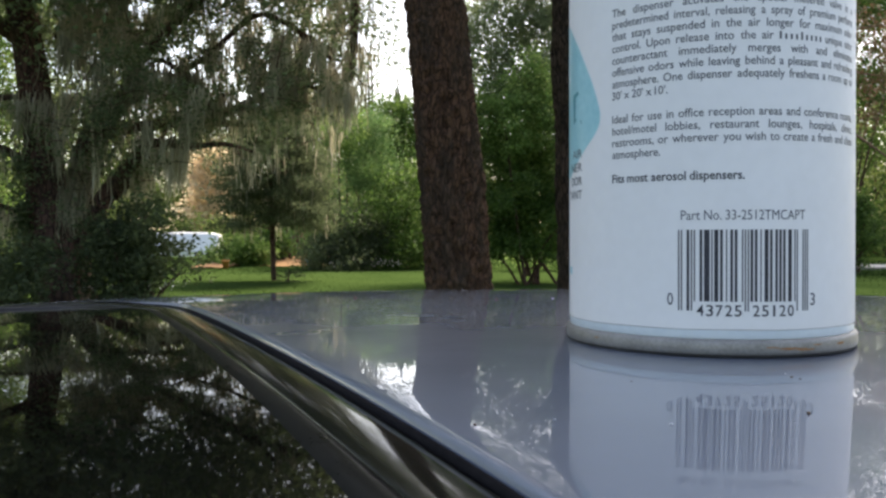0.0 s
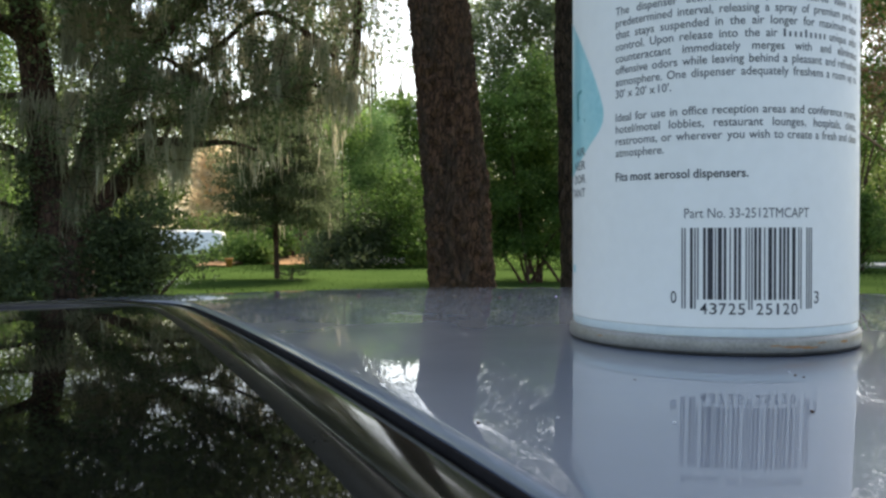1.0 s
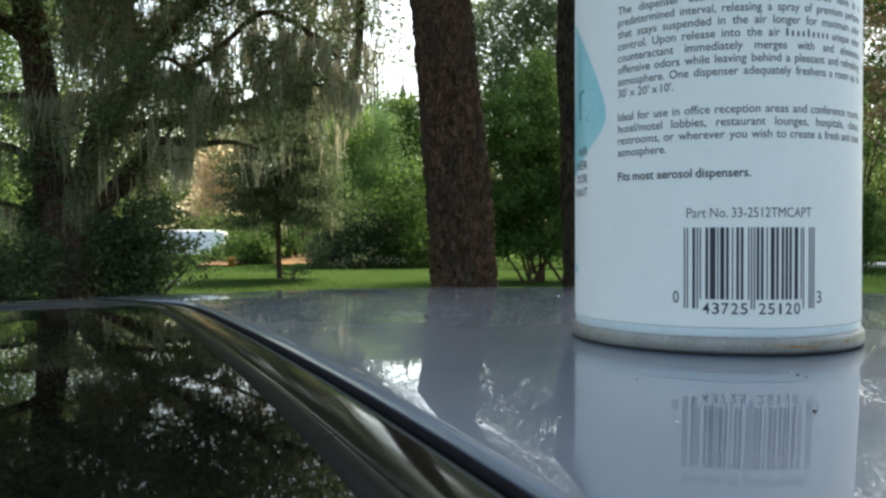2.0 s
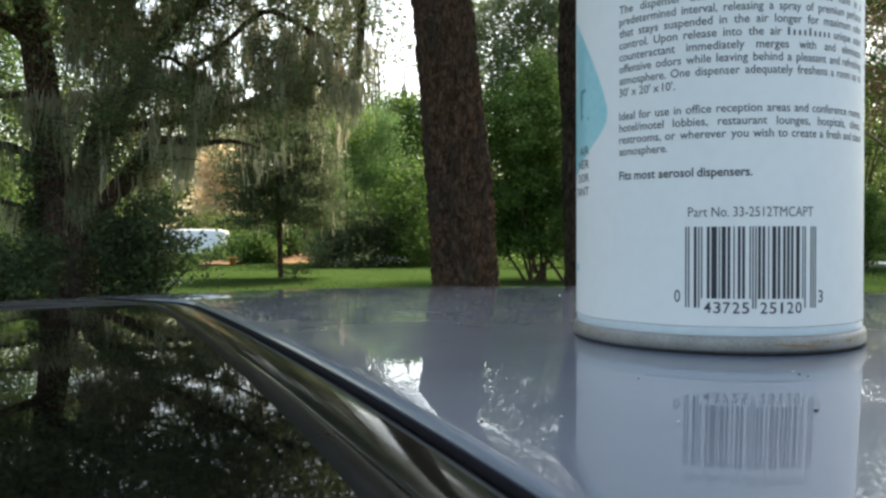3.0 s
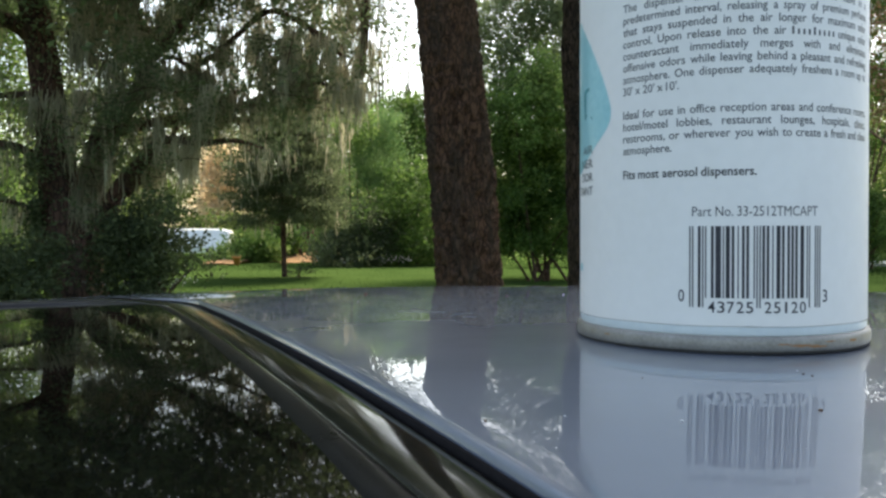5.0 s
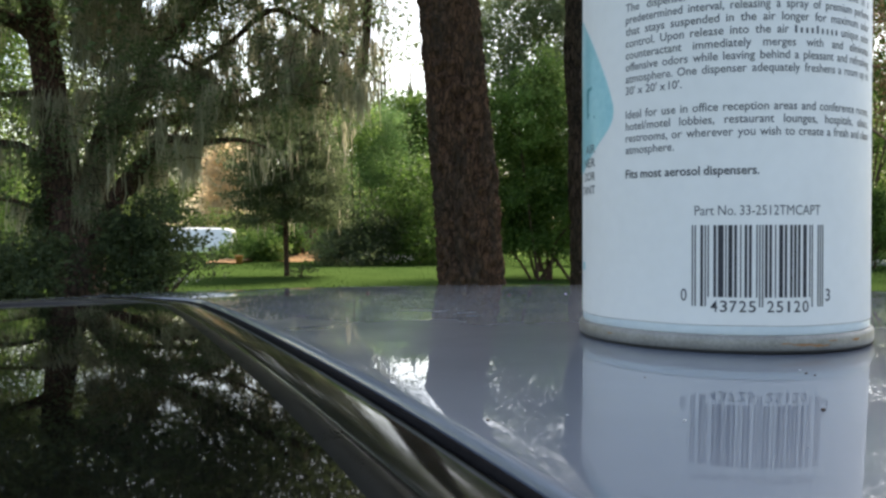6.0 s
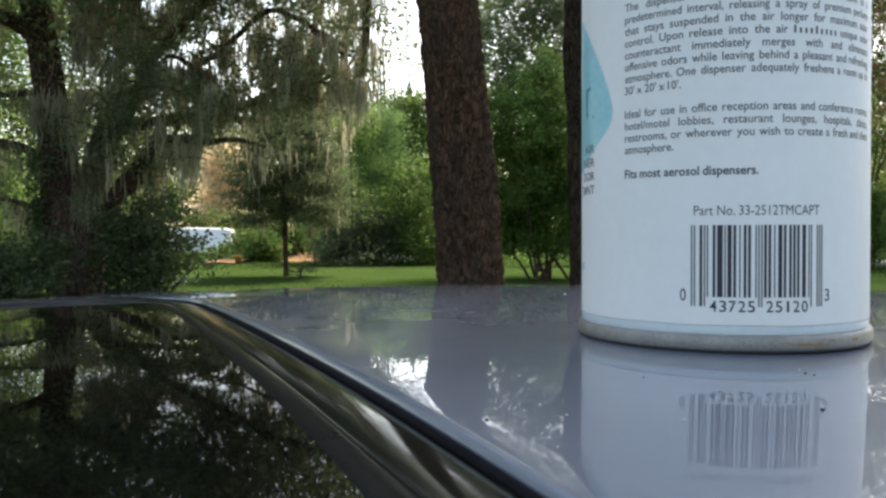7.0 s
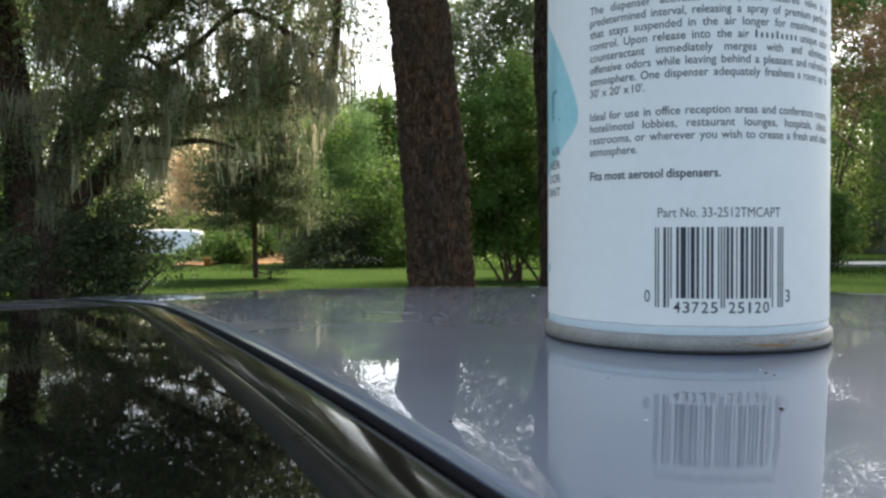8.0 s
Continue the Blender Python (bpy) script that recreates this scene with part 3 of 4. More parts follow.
def word_mesh(text, weight=0.0):
    cu = bpy.data.curves.new("word", "FONT")
    cu.body, cu.size, cu.resolution_u = text, 1.0, 3
    cu.offset = weight
    ob = new("word", cu)
    me = ob.to_mesh()
    v = np.array([p.co[:2] for p in me.vertices], float).reshape(-1, 2)
    f = [list(p.vertices) for p in me.polygons]
    ob.to_mesh_clear()
    bpy.data.objects.remove(ob)
    bpy.data.curves.remove(cu)
    return v, f


SLIM = 0.95                                     # condensed type


def print_line(parent, words, left, right, base, cap, material=None, weight=0.007, bar=(), name="printed_line", flush=True, space=0.3):
    """One printed line between two angles; cap: height of capitals in mm. Words listed in bar become plain bars."""
    unit = cap / 0.73
    made = []
    for k, w in enumerate(words):
        v, f = word_mesh(w, weight)
        if k in bar:
            x1, count = v[:, 0].max(), 9
            v = np.array([(x1 * (q + e) / count, h) for q in range(count) for e in (0.22, 0.6) for h in (0.02, 0.46 if q not in (0, 4) else 0.66)])
            f = [[4 * q, 4 * q + 2, 4 * q + 3, 4 * q + 1] for q in range(count)]
        made.append((v * unit, f))
    widths = [v[:, 0].max() - v[:, 0].min() for v, _ in made]
    total = (right - left) * CAN_R * 1000
    sx, gap = SLIM, space * unit * SLIM
    if flush and len(words) > 1:
        sx = min(SLIM, total * 0.86 / sum(widths))
        gap = (total - sx * sum(widths)) / (len(words) - 1)
    elif right > left:
        sx = (total - gap * (len(words) - 1)) / sum(widths)
    x, vs, fs = 0.0, [], []
    for (v, f), w in zip(made, widths):
        n = len(vs)
        vs += [(left + (x + (p[0] - v[:, 0].min()) * sx) / (CAN_R * 1000), base + p[1]) for p in v]
        fs += [[i + n for i in q] for q in f]
        x += w * sx + gap
    tagged(piece(name, wrap(vs), fs, material or INK, parent, "", False), kind="stuff" if len(words) > 1 else "")


def build_can():
    can = thing("aerosol_can", (CAN.x, CAN.y, CAN_Z), "white aerosol can with grey print standing on the car roof", "can")
    zb = (CAN_Z - EYE) * 1000
    r = CAN_R * 1000

    def turned(name, prof, mat, label="", steps=160):
        v, f = lathe([(a / 1000, b / 1000) for a, b in prof], steps, (CAN.x, CAN.y, CAN_Z))
        return piece(name, v, f, mat, can, label)
    turned("body", [(r, 5.7), (r, 118), (r - 0.6, 121), (r - 2.2, 123)], CAN_WHITE, "white lacquered can wall")
    turned("bare_band", [(r - 0.5, 3.6), (r - 0.12, 4.1), (r - 0.12, 5.9)], CAN_BAND, "unprinted pale band below the label")
    turned("bottom_seam", [(r - 4, 1.2), (r - 2.4, 0.6), (r - 0.2, 0.5), (r + 0.5, 0.62), (r + 0.72, 1.0), (r + 0.76, 2.0), (r + 0.72, 3.0), (r + 0.5, 3.5), (r + 0.1, 3.75), (r - 0.8, 3.9)], RIM_STEEL, "dull tinplate rolled seam with rust spots")
    # near-black ring where the seam meets the roof
    turned("seam_line", [(r - 3, 0.06), (r + 0.1, 0.05), (r + 0.5, 0.2), (r + 0.52, 0.45), (r + 0.3, 0.62)], SEAM_DARK, "thin dark line under the seam")
    turned("bottom_dome", [(r - 3.5, 1.2), (r - 6, 3), (r - 14, 7), (0.01, 10)], RIM_STEEL)
    turned("shoulder", [(r - 2.2, 123), (r - 1.6, 124), (r - 2.4, 125.5), (r - 6, 129), (r - 12, 133), (r - 19, 136)], RIM_STEEL, "domed metal shoulder")
    turned("valve_cup", [(14, 136), (14.8, 137.5), (13.5, 138.6), (11, 138), (9, 136.5), (4.5, 136.5), (4.2, 141), (0.01, 141.4)], RIM_STEEL, "metal valve cup")
    turned("valve_stem", [(2, 141), (2, 147), (1.2, 147.4), (0.01, 147.2)], CAN_WHITE, "white plastic valve stem")
    # rust on the seam, small irregular patches
    rng = np.random.default_rng(4)
    for a0, wide, tall, zc in ((0.55, 0.1, 0.28, 1.9), (0.66, 0.07, 0.22, 1.6), (0.42, 0.05, 0.16, 2.2), (0.98, 0.05, 0.3, 2.3), (0.75, 0.04, 0.15, 2.5), (-0.75, 0.03, 0.15, 2.4)):
        n = 18
        vs = [(a0, zc)] + [(a0 + wide * math.cos(q) * rng.uniform(0.6, 1.2), zc + tall * math.sin(q) * rng.uniform(0.5, 1.2)) for q in np.linspace(0, 2 * np.pi, n, endpoint=False)]
        vv = []
        for a, z in vs:
            rr = (r + 0.79) / 1000
            vv.append((CAN.x + rr * math.cos(FACE + a), CAN.y + rr * math.sin(FACE + a), CAN_Z + z / 1000))
        piece("rust_spot", vv, [[0, 1 + i, 1 + (i + 1) % n] for i in range(n)], RUST, can, "orange rust spot")
    # scuffed lower edge of the printed area
    aa = np.linspace(-1.5, 1.6, 90)
    low = zb + 5.75 + 0.05 * np.sin(aa * 9)
    thick = 0.07 + 0.09 * np.clip(np.sin(aa * 4 + 1.9), 0, 1) * (aa > 0.2)
    piece("label_edge", wrap(list(zip(aa, low)) + list(zip(aa, low + thick)), 0.00004), [[i, i + 1, 91 + i, 90 + i] for i in range(89)], SEAM_DARK, can, "thin grey edge of the print")
    # the text block
    L, R, top, step, cap = -0.62, 1.205, 25.3 + 9 * 2.63, 2.63, 1.85
    lines = ["The dispenser activates the special metered valve in a", "predetermined interval, releasing a spray of premium perfume", "that stays suspended in the air longer for maximum odor",
             "control. Upon release into the air xxxxXxxx's unique odor", "counteractant immediately merges with and eliminates", "offensive odors while leaving behind a pleasant and refreshing",
             "atmosphere. One dispenser adequately freshens a room up to", "30' x 20' x 10'.", "", "Ideal for use in office reception areas and conference rooms,",
             "hotel/motel lobbies, restaurant lounges, hospitals, clinics,", "restrooms, or wherever you wish to create a fresh and clean", "atmosphere."]
    for k, text in enumerate(lines):
        if text:
            ws = text.split()
            print_line(can, ws, L, R if len(ws) > 5 else L, top - k * step, cap, bar=(6,) if k == 3 else (), flush=len(ws) > 5)
    print_line(can, "Fits most aerosol dispensers.".split(), L, 0.256, 12.0, 1.95, INK_DARK, 0.017, flush=False)
    print_line(can, "Part No. 33-2512TMCAPT".split(), -0.13, 0.662, 3.5, 2.15, INK, 0.0, flush=False)
    # bars above the block and the narrow column round the side
    for k in range(5):
        piece("printed_bar", wrap([(L, top + 2.63 * (k + 2)), (L, top + 2.63 * (k + 2) + 1.2)] + [p for a in np.linspace(L, R, 12)[1:] for p in ((a, top + 2.63 * (k + 2)), (a, top + 2.63 * (k + 2) + 1.2))]),
              [[2 * i, 2 * i + 2, 2 * i + 3, 2 * i + 1] for i in range(11)], INK, can)
    for k in range(14):
        w = 0.5 + 0.3 * rng.uniform()
        z = top + 4 - 2.63 * k
        piece("printed_bar", wrap([p for a in np.linspace(1.36, 1.36 + w, 6) for p in ((a, z), (a, z + 1.1))]), [[2 * i, 2 * i + 2, 2 * i + 3, 2 * i + 1] for i in range(5)], INK, can)
    # bar code
    code, A0, A1 = "043725251203", -0.147, 0.6865
    odd = ("0001101", "0011001", "0010011", "0111101", "0100011", "0110001", "0101111", "0111011", "0110111", "0001011")
    bits = "101" + "".join(odd[int(c)] for c in code[:6]) + "01010" + "".join("".join("10"[int(b)] for b in odd[int(c)]) for c in code[6:]) + "101"
    holder = None
    i = 0
    while i < 95:
        if bits[i] == "0":
            i += 1
            continue
        j = i
        while j < 95 and bits[j] == "1":
            j += 1
        longer = i < 10 or 45 <= i < 50 or i >= 85
        a, b = A0 + (A1 - A0) * i / 95, A0 + (A1 - A0) * (j - 0.08) / 95
        z0, z1 = (-15.7 if longer else -13.7), 1.4
        q = [(a, z0), (b, z0), (b, z1), (a, z1)]
        if holder is None:
            holder = piece("bar_code", wrap(q), [[0, 1, 2, 3]], INK_DARK, can, "black printed bar code", False)
        else:
            piece("bar", wrap(q), [[0, 1, 2, 3]], INK_DARK, holder, "", False)
        i = j
    print_line(holder, ["0"], -0.216, -0.178, -14.6, 2.7, INK, name="digit", flush=False)
    print_line(holder, ["3"], 0.706, 0.744, -14.6, 2.7, INK, name="digit", flush=False)
    for digits, a0, a1 in (("43725", -0.04, 0.245), ("25120", 0.3, 0.585)):
        for k, c in enumerate(digits):
            w = (a1 - a0) / 5
            print_line(holder, [c], a0 + w * (k + (0.38 if c == "1" else 0.12)), a0 + w * (k + (0.64 if c == "1" else 0.88)), -16.75, 2.45, INK_DARK, name="digit", flush=False)
    # teal flash and the ends of the front panel's words
    edge = curve_through([(-1.26, 52), (-1.05, 46), (-0.87, 38), (-0.765, 31), (-0.74, 27), (-0.79, 23.8), (-0.93, 20.4), (-1.1, 17), (-1.25, 14.6)], 50)
    vs, fs = [], []
    for a, z in edge:
        row = np.linspace(-1.75, a, 40)
        vs += [(q, z) for q in row]
    fs = grid_faces(50, 40)
    piece("teal_flash", wrap(vs, 0.00004), fs, TEAL, can, "pale teal curved print")
    sc = [(-1.12, 34.5), (-1.03, 34.8), (-1.03, 34.0), (-1.09, 33.6), (-1.1, 28.6), (-0.98, 27.6), (-0.97, 26.8), (-1.13, 27.4), (-1.14, 33.5)]
    piece("teal_letter", wrap(sc, 0.00008), [[0, 1, 2, 3], [0, 3, 8], [8, 3, 4, 7], [7, 4, 5, 6]], TEAL_INK, can, "deep teal stroke", False)
    for k, (w, a) in enumerate((("AIR", -1.16), ("NER", -1.2), ("DOR", -1.2), ("TANT", -1.27))):
        print_line(can, [w], a, -0.97, 18.9 - 3.25 * k, 2.1, INK, flush=False)
    piece("printed_bar", wrap([(-1.27, -9.2), (-1.19, -9.2), (-1.19, -7.4), (-1.27, -7.4)]), [[0, 1, 2, 3]], TEAL, can, "", False)
    return can


build_can()

# ---- sight lines: a place by its bearing and height as seen from the car ----
FOC = 1475.0
DIP = radians(-1.12)


def sight(x, y, d):
    """The place d metres out on the line through (x, y) of a plate that stands 1475 units before the car's roof."""
    u, v = (x - 784) / FOC, (441 - y) / FOC
    ahead, up = math.cos(DIP) - v * math.sin(DIP), math.sin(DIP) + v * math.cos(DIP)
    return u / ahead * d, d, EYE + up / ahead * d


# ---- trees and shrubs ----
def timber(tree, name, points, material, n=24, sides=12, seed=0, ridge=0.0, label=""):
    v, f = limb(points, n, sides, 0.08, seed, ridge)
    return piece(name, v, f, material, tree, label)


def crown(tree, name, rng, pts, size, material, slim=0.5, droop=0.0, label=""):
    v, f = leaf_quads(rng, pts, size, slim, droop)
    return piece(name, v, f, material, tree, label, False)


def foot(p):
    return p[0], p[1], 0.0


def twigs(rng, centres, spread, n, length, radius):
    """Thin bare twigs among leaves, one mesh."""
    vs, fs = [], []
    c = np.asarray(centres)[rng.integers(0, len(centres), n)] + rng.normal(size=(n, 3)) * spread
    d = rng.normal(size=(n, 3))
    d[:, 2] *= 0.5
    d /= np.linalg.norm(d, axis=1)[:, None]
    for p, q in zip(c, d):
        e = p + q * length * rng.uniform(0.5, 1.3)
        m = (p + e) / 2 + rng.normal(size=3) * length * 0.06
        v, f = limb([(*p, radius), (*m, radius * 0.7), (*e, radius * 0.3)], 4, 4, 0)
        fs.append(f + sum(len(a) for a in vs))
        vs.append(v)
    return np.vstack(vs), np.vstack(fs)


def big_pines():
    rng = np.random.default_rng(21)
    a = thing("pine_tree", foot((0.31, 7.5, 0.01)), "tall pine with thick grey-brown plated bark beyond the car", "tree", "pine trees")
    timber(a, "trunk", [(0.34, 7.5, -0.17, 0.336), (0.27, 7.5, 0.52, 0.295), (0.25, 7.5, 1.13, 0.280), (0.15, 7.5, 2.35, 0.275), (0.04, 7.5, 3.56, 0.254), (-0.06, 7.5, 4.86, 0.244), (0.15, 7.6, 6.5, 0.21), (0.25, 7.7, 10.0, 0.15), (0.3, 7.7, 14.0, 0.05)], PINE_BARK, 360, 110, 1, 0.13)
    b = thing("pine_tree", foot((1.62, 9, -0.29)), "dark brown pine trunk standing beside a larger pine", "tree", "pine trees")
    timber(b, "trunk", [(1.64, 9, -0.05, 0.281), (1.62, 9, 1.06, 0.256), (1.61, 9, 2.52, 0.262), (1.56, 9, 3.79, 0.244), (1.54, 9, 5.17, 0.232), (1.75, 9, 8, 0.18), (1.9, 9, 13, 0.05)], DARK_BARK, 200, 64, 2, 0.09)
    c = thing("pine_tree", foot((2.75, 8, -0.10)), "stout dark pine trunk with a swelling half way up", "tree", "pine trees")
    timber(c, "trunk", [(2.67, 8, -0.05, 0.358), (2.66, 8, 0.99, 0.325), (2.70, 8, 1.80, 0.358), (2.73, 8, 2.53, 0.380), (2.72, 8, 3.04, 0.347), (2.73, 8, 3.69, 0.347), (2.73, 8, 5.02, 0.325), (2.9, 8, 8, 0.22), (3.0, 8, 13, 0.06)], DARK_BARK, 160, 64, 3, 0.07)
    d = thing("pine_tree", foot((12.72, 28.5, -0.04)), "slim reddish pine with dead brown boughs on the lawn", "tree", "pine trees")
    timber(d, "trunk", [(12.68, 28.5, -0.07, 0.386), (12.76, 28.5, 0.89, 0.328), (12.89, 28.5, 4.56, 0.309), (13.06, 28.5, 9.35, 0.271), (13.11, 28.5, 14.11, 0.193), (13.17, 28.5, 17.33, 0.077)], RED_BARK, 80, 20, 4, 0.05)
    for k, (x0, y0, x1, y1, x2, y2) in enumerate(((1458, 150, 1510, 120, 1600, 128), (1462, 45, 1500, 50, 1620, 30), (1455, 120, 1430, 100, 1390, 110), (1460, 170, 1540, 230, 1640, 300))):
        timber(d, "bough", [(sight(x0, y0, 28.5) + (0.06,)), (sight(x1, y1, 28) + (0.045,)), (sight(x2, y2, 27) + (0.015,))], RED_BARK, 14, 7, k)
    pts = clumped(rng, [sight(rng.uniform(1500, 1680), rng.uniform(20, 230), rng.uniform(26, 28)) for _ in range(30)], 0.24, 120)
    crown(d, "dead_foliage", rng, pts, 0.16, LEAF_BROWN, 0.25, 0.3, "dead brown hanging needles")
    # crowns above the view, sized and thickened to keep sun off the roof
    for tree, top, rad in ((a, (0.3, 7.7, 10.0), (4.6, 4.2, 4.2)), (b, (1.9, 9, 10.5), (3.8, 3.8, 4.0)), (c, (3.0, 8, 10.5), (4.6, 4.0, 4.0)), (d, sight(1470, -420, 28.5), (2.6, 2.6, 2.2))):
        cl = in_ellipsoid(rng, top, rad, 230, 0.2)
        for q in cl[:12]:
            timber(tree, "bough", [(top[0], top[1], q[2] - 0.9, 0.05), (*((np.array(top) + q) / 2 - [0, 0, 0.2]), 0.035), (*q, 0.012)], RED_BARK, 8, 6)
        crown(tree, "crown", rng, clumped(rng, cl, 0.36, 110), 0.26, LEAF_PINE, 0.2, 0.2)


def slim_tree():
    rng = np.random.default_rng(22)
    e = thing("forked_tree", foot((17.44, 43, -0.04)), "slender grey forked tree leaning over the lawn", "tree")
    timber(e, "trunk", [(17.26, 43, -0.10, 0.292), (17.72, 43, 1.48, 0.233), (18.00, 43, 4.68, 0.204), (17.99, 43, 7.58, 0.175), (17.48, 43, 10.47, 0.146), (17.17, 43, 14.80, 0.087)], PALE_BARK, 40, 10, 5)
    timber(e, "bough", [(17.99, 43, 7.00, 0.146), (18.73, 43, 9.60, 0.117), (19.06, 43, 12.78, 0.087), (19.34, 43, 15.08, 0.044)], PALE_BARK, 20, 8, 6)
    cl = [sight(rng.uniform(1340, 1490), rng.uniform(-120, 360), rng.uniform(41, 46)) for _ in range(120)]
    crown(e, "crown", rng, clumped(rng, cl, 0.45, 90), 0.2, LEAF_MID, 0.55)


def live_oak():
    rng = np.random.default_rng(23)
    o = thing("live_oak", foot((-6.13, 14, 0.02)), "old live oak hung with grey Spanish moss", "tree")
    timber(o, "trunk", [(-6.04, 14, -0.20, 0.46), (-6.14, 14, 0.66, 0.4), (-6.32, 14, 1.61, 0.361), (-6.47, 14, 2.94, 0.275), (-6.64, 14, 4.35, 0.247), (-6.80, 14, 5.39, 0.237), (-6.92, 14, 6.51, 0.209), (-7.16, 14, 8.01, 0.133)], OAK_BARK, 110, 40, 6, 0.06)
    boughs = []

    def bough(*points):
        boughs.append(points)
        timber(o, "bough", points, OAK_BARK, 44, 12, 9 + len(boughs), 0.03)
    bough((-6.06, 14, 0.85, 0.342), (-5.86, 14, 2.27, 0.228), (-5.62, 14, 3.17, 0.225), (-5.19, 14, 3.69, 0.14), (-4.63, 13.5, 4.34, 0.08), (-3.84, 13, 4.91, 0.075), (-3.08, 13, 5.62, 0.055), (-2.20, 12.5, 6.46, 0.042))
    bough((-5.88, 14, 1.23, 0.228), (-5.41, 13.8, 2.06, 0.159), (-4.86, 13.5, 2.63, 0.119), (-4.39, 13.2, 2.96, 0.072), (-3.72, 13, 2.90, 0.053), (-3.19, 13, 2.93, 0.035), (-2.76, 13, 2.81, 0.018))
    bough((-6.69, 14, 4.73, 0.190), (-7.13, 14, 5.01, 0.133), (-7.95, 14, 5.39, 0.104), (-8.89, 14, 5.96, 0.076))
    bough((-6.42, 14, 3.81, 0.076), (-6.83, 13.6, 3.76, 0.055), (-7.36, 13.4, 3.67, 0.045), (-7.93, 13, 3.45, 0.026))
    bough((-6.65, 14, 2.56, 0.095), (-6.80, 13.8, 2.83, 0.075), (-7.06, 13.5, 2.94, 0.064), (-7.62, 13.2, 2.84, 0.045))
    bough((-6.49, 14, 1.80, 0.076), (-6.81, 13.8, 1.94, 0.047), (-7.22, 13.6, 2.05, 0.037), (-7.66, 13.4, 1.98, 0.018))
    bough((-5.14, 14, 3.74, 0.1), (-4.25, 13.6, 4.04, 0.055), (-3.55, 13.4, 4.40, 0.045), (-2.78, 13.2, 4.96, 0.045), (-2.30, 13, 4.83, 0.045), (-1.95, 13, 4.61, 0.044), (-1.47, 12.8, 4.33, 0.026))
    bough((-3.52, 13.4, 3.41, 0.064), (-2.97, 13.2, 3.57, 0.054), (-2.44, 13, 3.77, 0.044), (-2.05, 13, 3.89, 0.035), (-1.58, 12.8, 3.68, 0.026), (-1.09, 12.6, 3.62, 0.017))
    bough((-3.08, 13, 5.62, 0.079), (-1.91, 12.8, 6.07, 0.069), (-1.21, 12.6, 5.49, 0.077), (-1.14, 12.6, 4.64, 0.068), (-1.20, 12.6, 3.84, 0.034))
    bough((-6.80, 14, 5.39, 0.171), (-5.88, 13.6, 6.09, 0.129), (-4.72, 13.2, 6.57, 0.089), (-3.28, 12.8, 7.01, 0.061))
    bough((-6.48, 14.5, 4.94, 0.069), (-6.03, 14.6, 5.26, 0.049), (-5.59, 14.6, 5.34, 0.040), (-5.15, 14.6, 5.16, 0.020))
    bough((-5.62, 14, 3.17, 0.114), (-4.90, 14.4, 3.41, 0.088), (-3.98, 14.6, 3.48, 0.069), (-3.13, 14.8, 3.46, 0.040))
    bough((-6.02, 14, 1.42, 0.133), (-5.78, 13.7, 2.26, 0.074), (-5.66, 13.6, 2.80, 0.065), (-5.53, 13.6, 3.15, 0.129))
    bough((-5.14, 13.6, 2.16, 0.083), (-5.01, 14.2, 2.57, 0.077), (-4.81, 14.6, 2.99, 0.059), (-4.59, 15, 3.74, 0.041))
    bough((-3.33, 13.2, 3.42, 0.036), (-3.04, 13.1, 3.45, 0.044), (-2.75, 13, 3.59, 0.044), (-2.20, 12.9, 3.85, 0.035), (-2.05, 12.9, 3.94, 0.017))
    bough((-3.65, 13.4, 3.86, 0.045), (-3.90, 13.2, 4.07, 0.045), (-4.23, 13.1, 4.25, 0.036), (-4.52, 13, 4.04, 0.018))
    bough((-3.15, 13.2, 3.73, 0.027), (-3.28, 13, 3.66, 0.035), (-3.59, 13, 3.44, 0.035), (-3.98, 13, 3.31, 0.018))
    bough((-1.97, 12.8, 4.57, 0.043), (-1.74, 12.7, 4.37, 0.034), (-1.51, 12.6, 4.18, 0.026), (-1.34, 12.6, 4.13, 0.017))
    along = np.vstack([curve_through(p, 40)[8:, :3] for p in boughs])
    # leaf clumps: round the boughs, and through the crown with open windows between
    cl = [along[rng.integers(len(along))] + rng.normal(size=3) * [0.45, 0.6, 0.28] for _ in range(330)]
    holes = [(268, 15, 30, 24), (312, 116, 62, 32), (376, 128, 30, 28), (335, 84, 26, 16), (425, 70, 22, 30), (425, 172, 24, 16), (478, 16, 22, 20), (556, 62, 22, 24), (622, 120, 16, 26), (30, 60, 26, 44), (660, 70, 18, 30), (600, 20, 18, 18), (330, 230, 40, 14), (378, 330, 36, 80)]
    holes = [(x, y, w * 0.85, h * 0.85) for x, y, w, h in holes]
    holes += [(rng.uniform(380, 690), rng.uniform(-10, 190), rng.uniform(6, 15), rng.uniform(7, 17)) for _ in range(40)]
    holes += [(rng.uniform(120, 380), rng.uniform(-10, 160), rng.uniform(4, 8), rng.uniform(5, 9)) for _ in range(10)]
    for _ in range(900):
        x, y = rng.uniform(-140, 705), rng.uniform(-360, 235)
        if x > 650 and rng.uniform() < (x - 650) / 60 or y > -20 and rng.uniform() < 0.5 or x > 430 and y > 190 or x < 60 and y > 60 and rng.uniform() < 0.8:
            continue
        cl.append(np.array(sight(x, y, rng.uniform(12.2, 16.5))))
    for _ in range(270):
        x, y = rng.uniform(-220, 660), rng.uniform(-340, 60)
        cl.append(np.array(sight(x, y, rng.uniform(12.5, 17))))
    for _ in range(120):
        cl.append(np.array(sight(rng.uniform(95, 420), rng.uniform(-70, 235), rng.uniform(16, 19))))
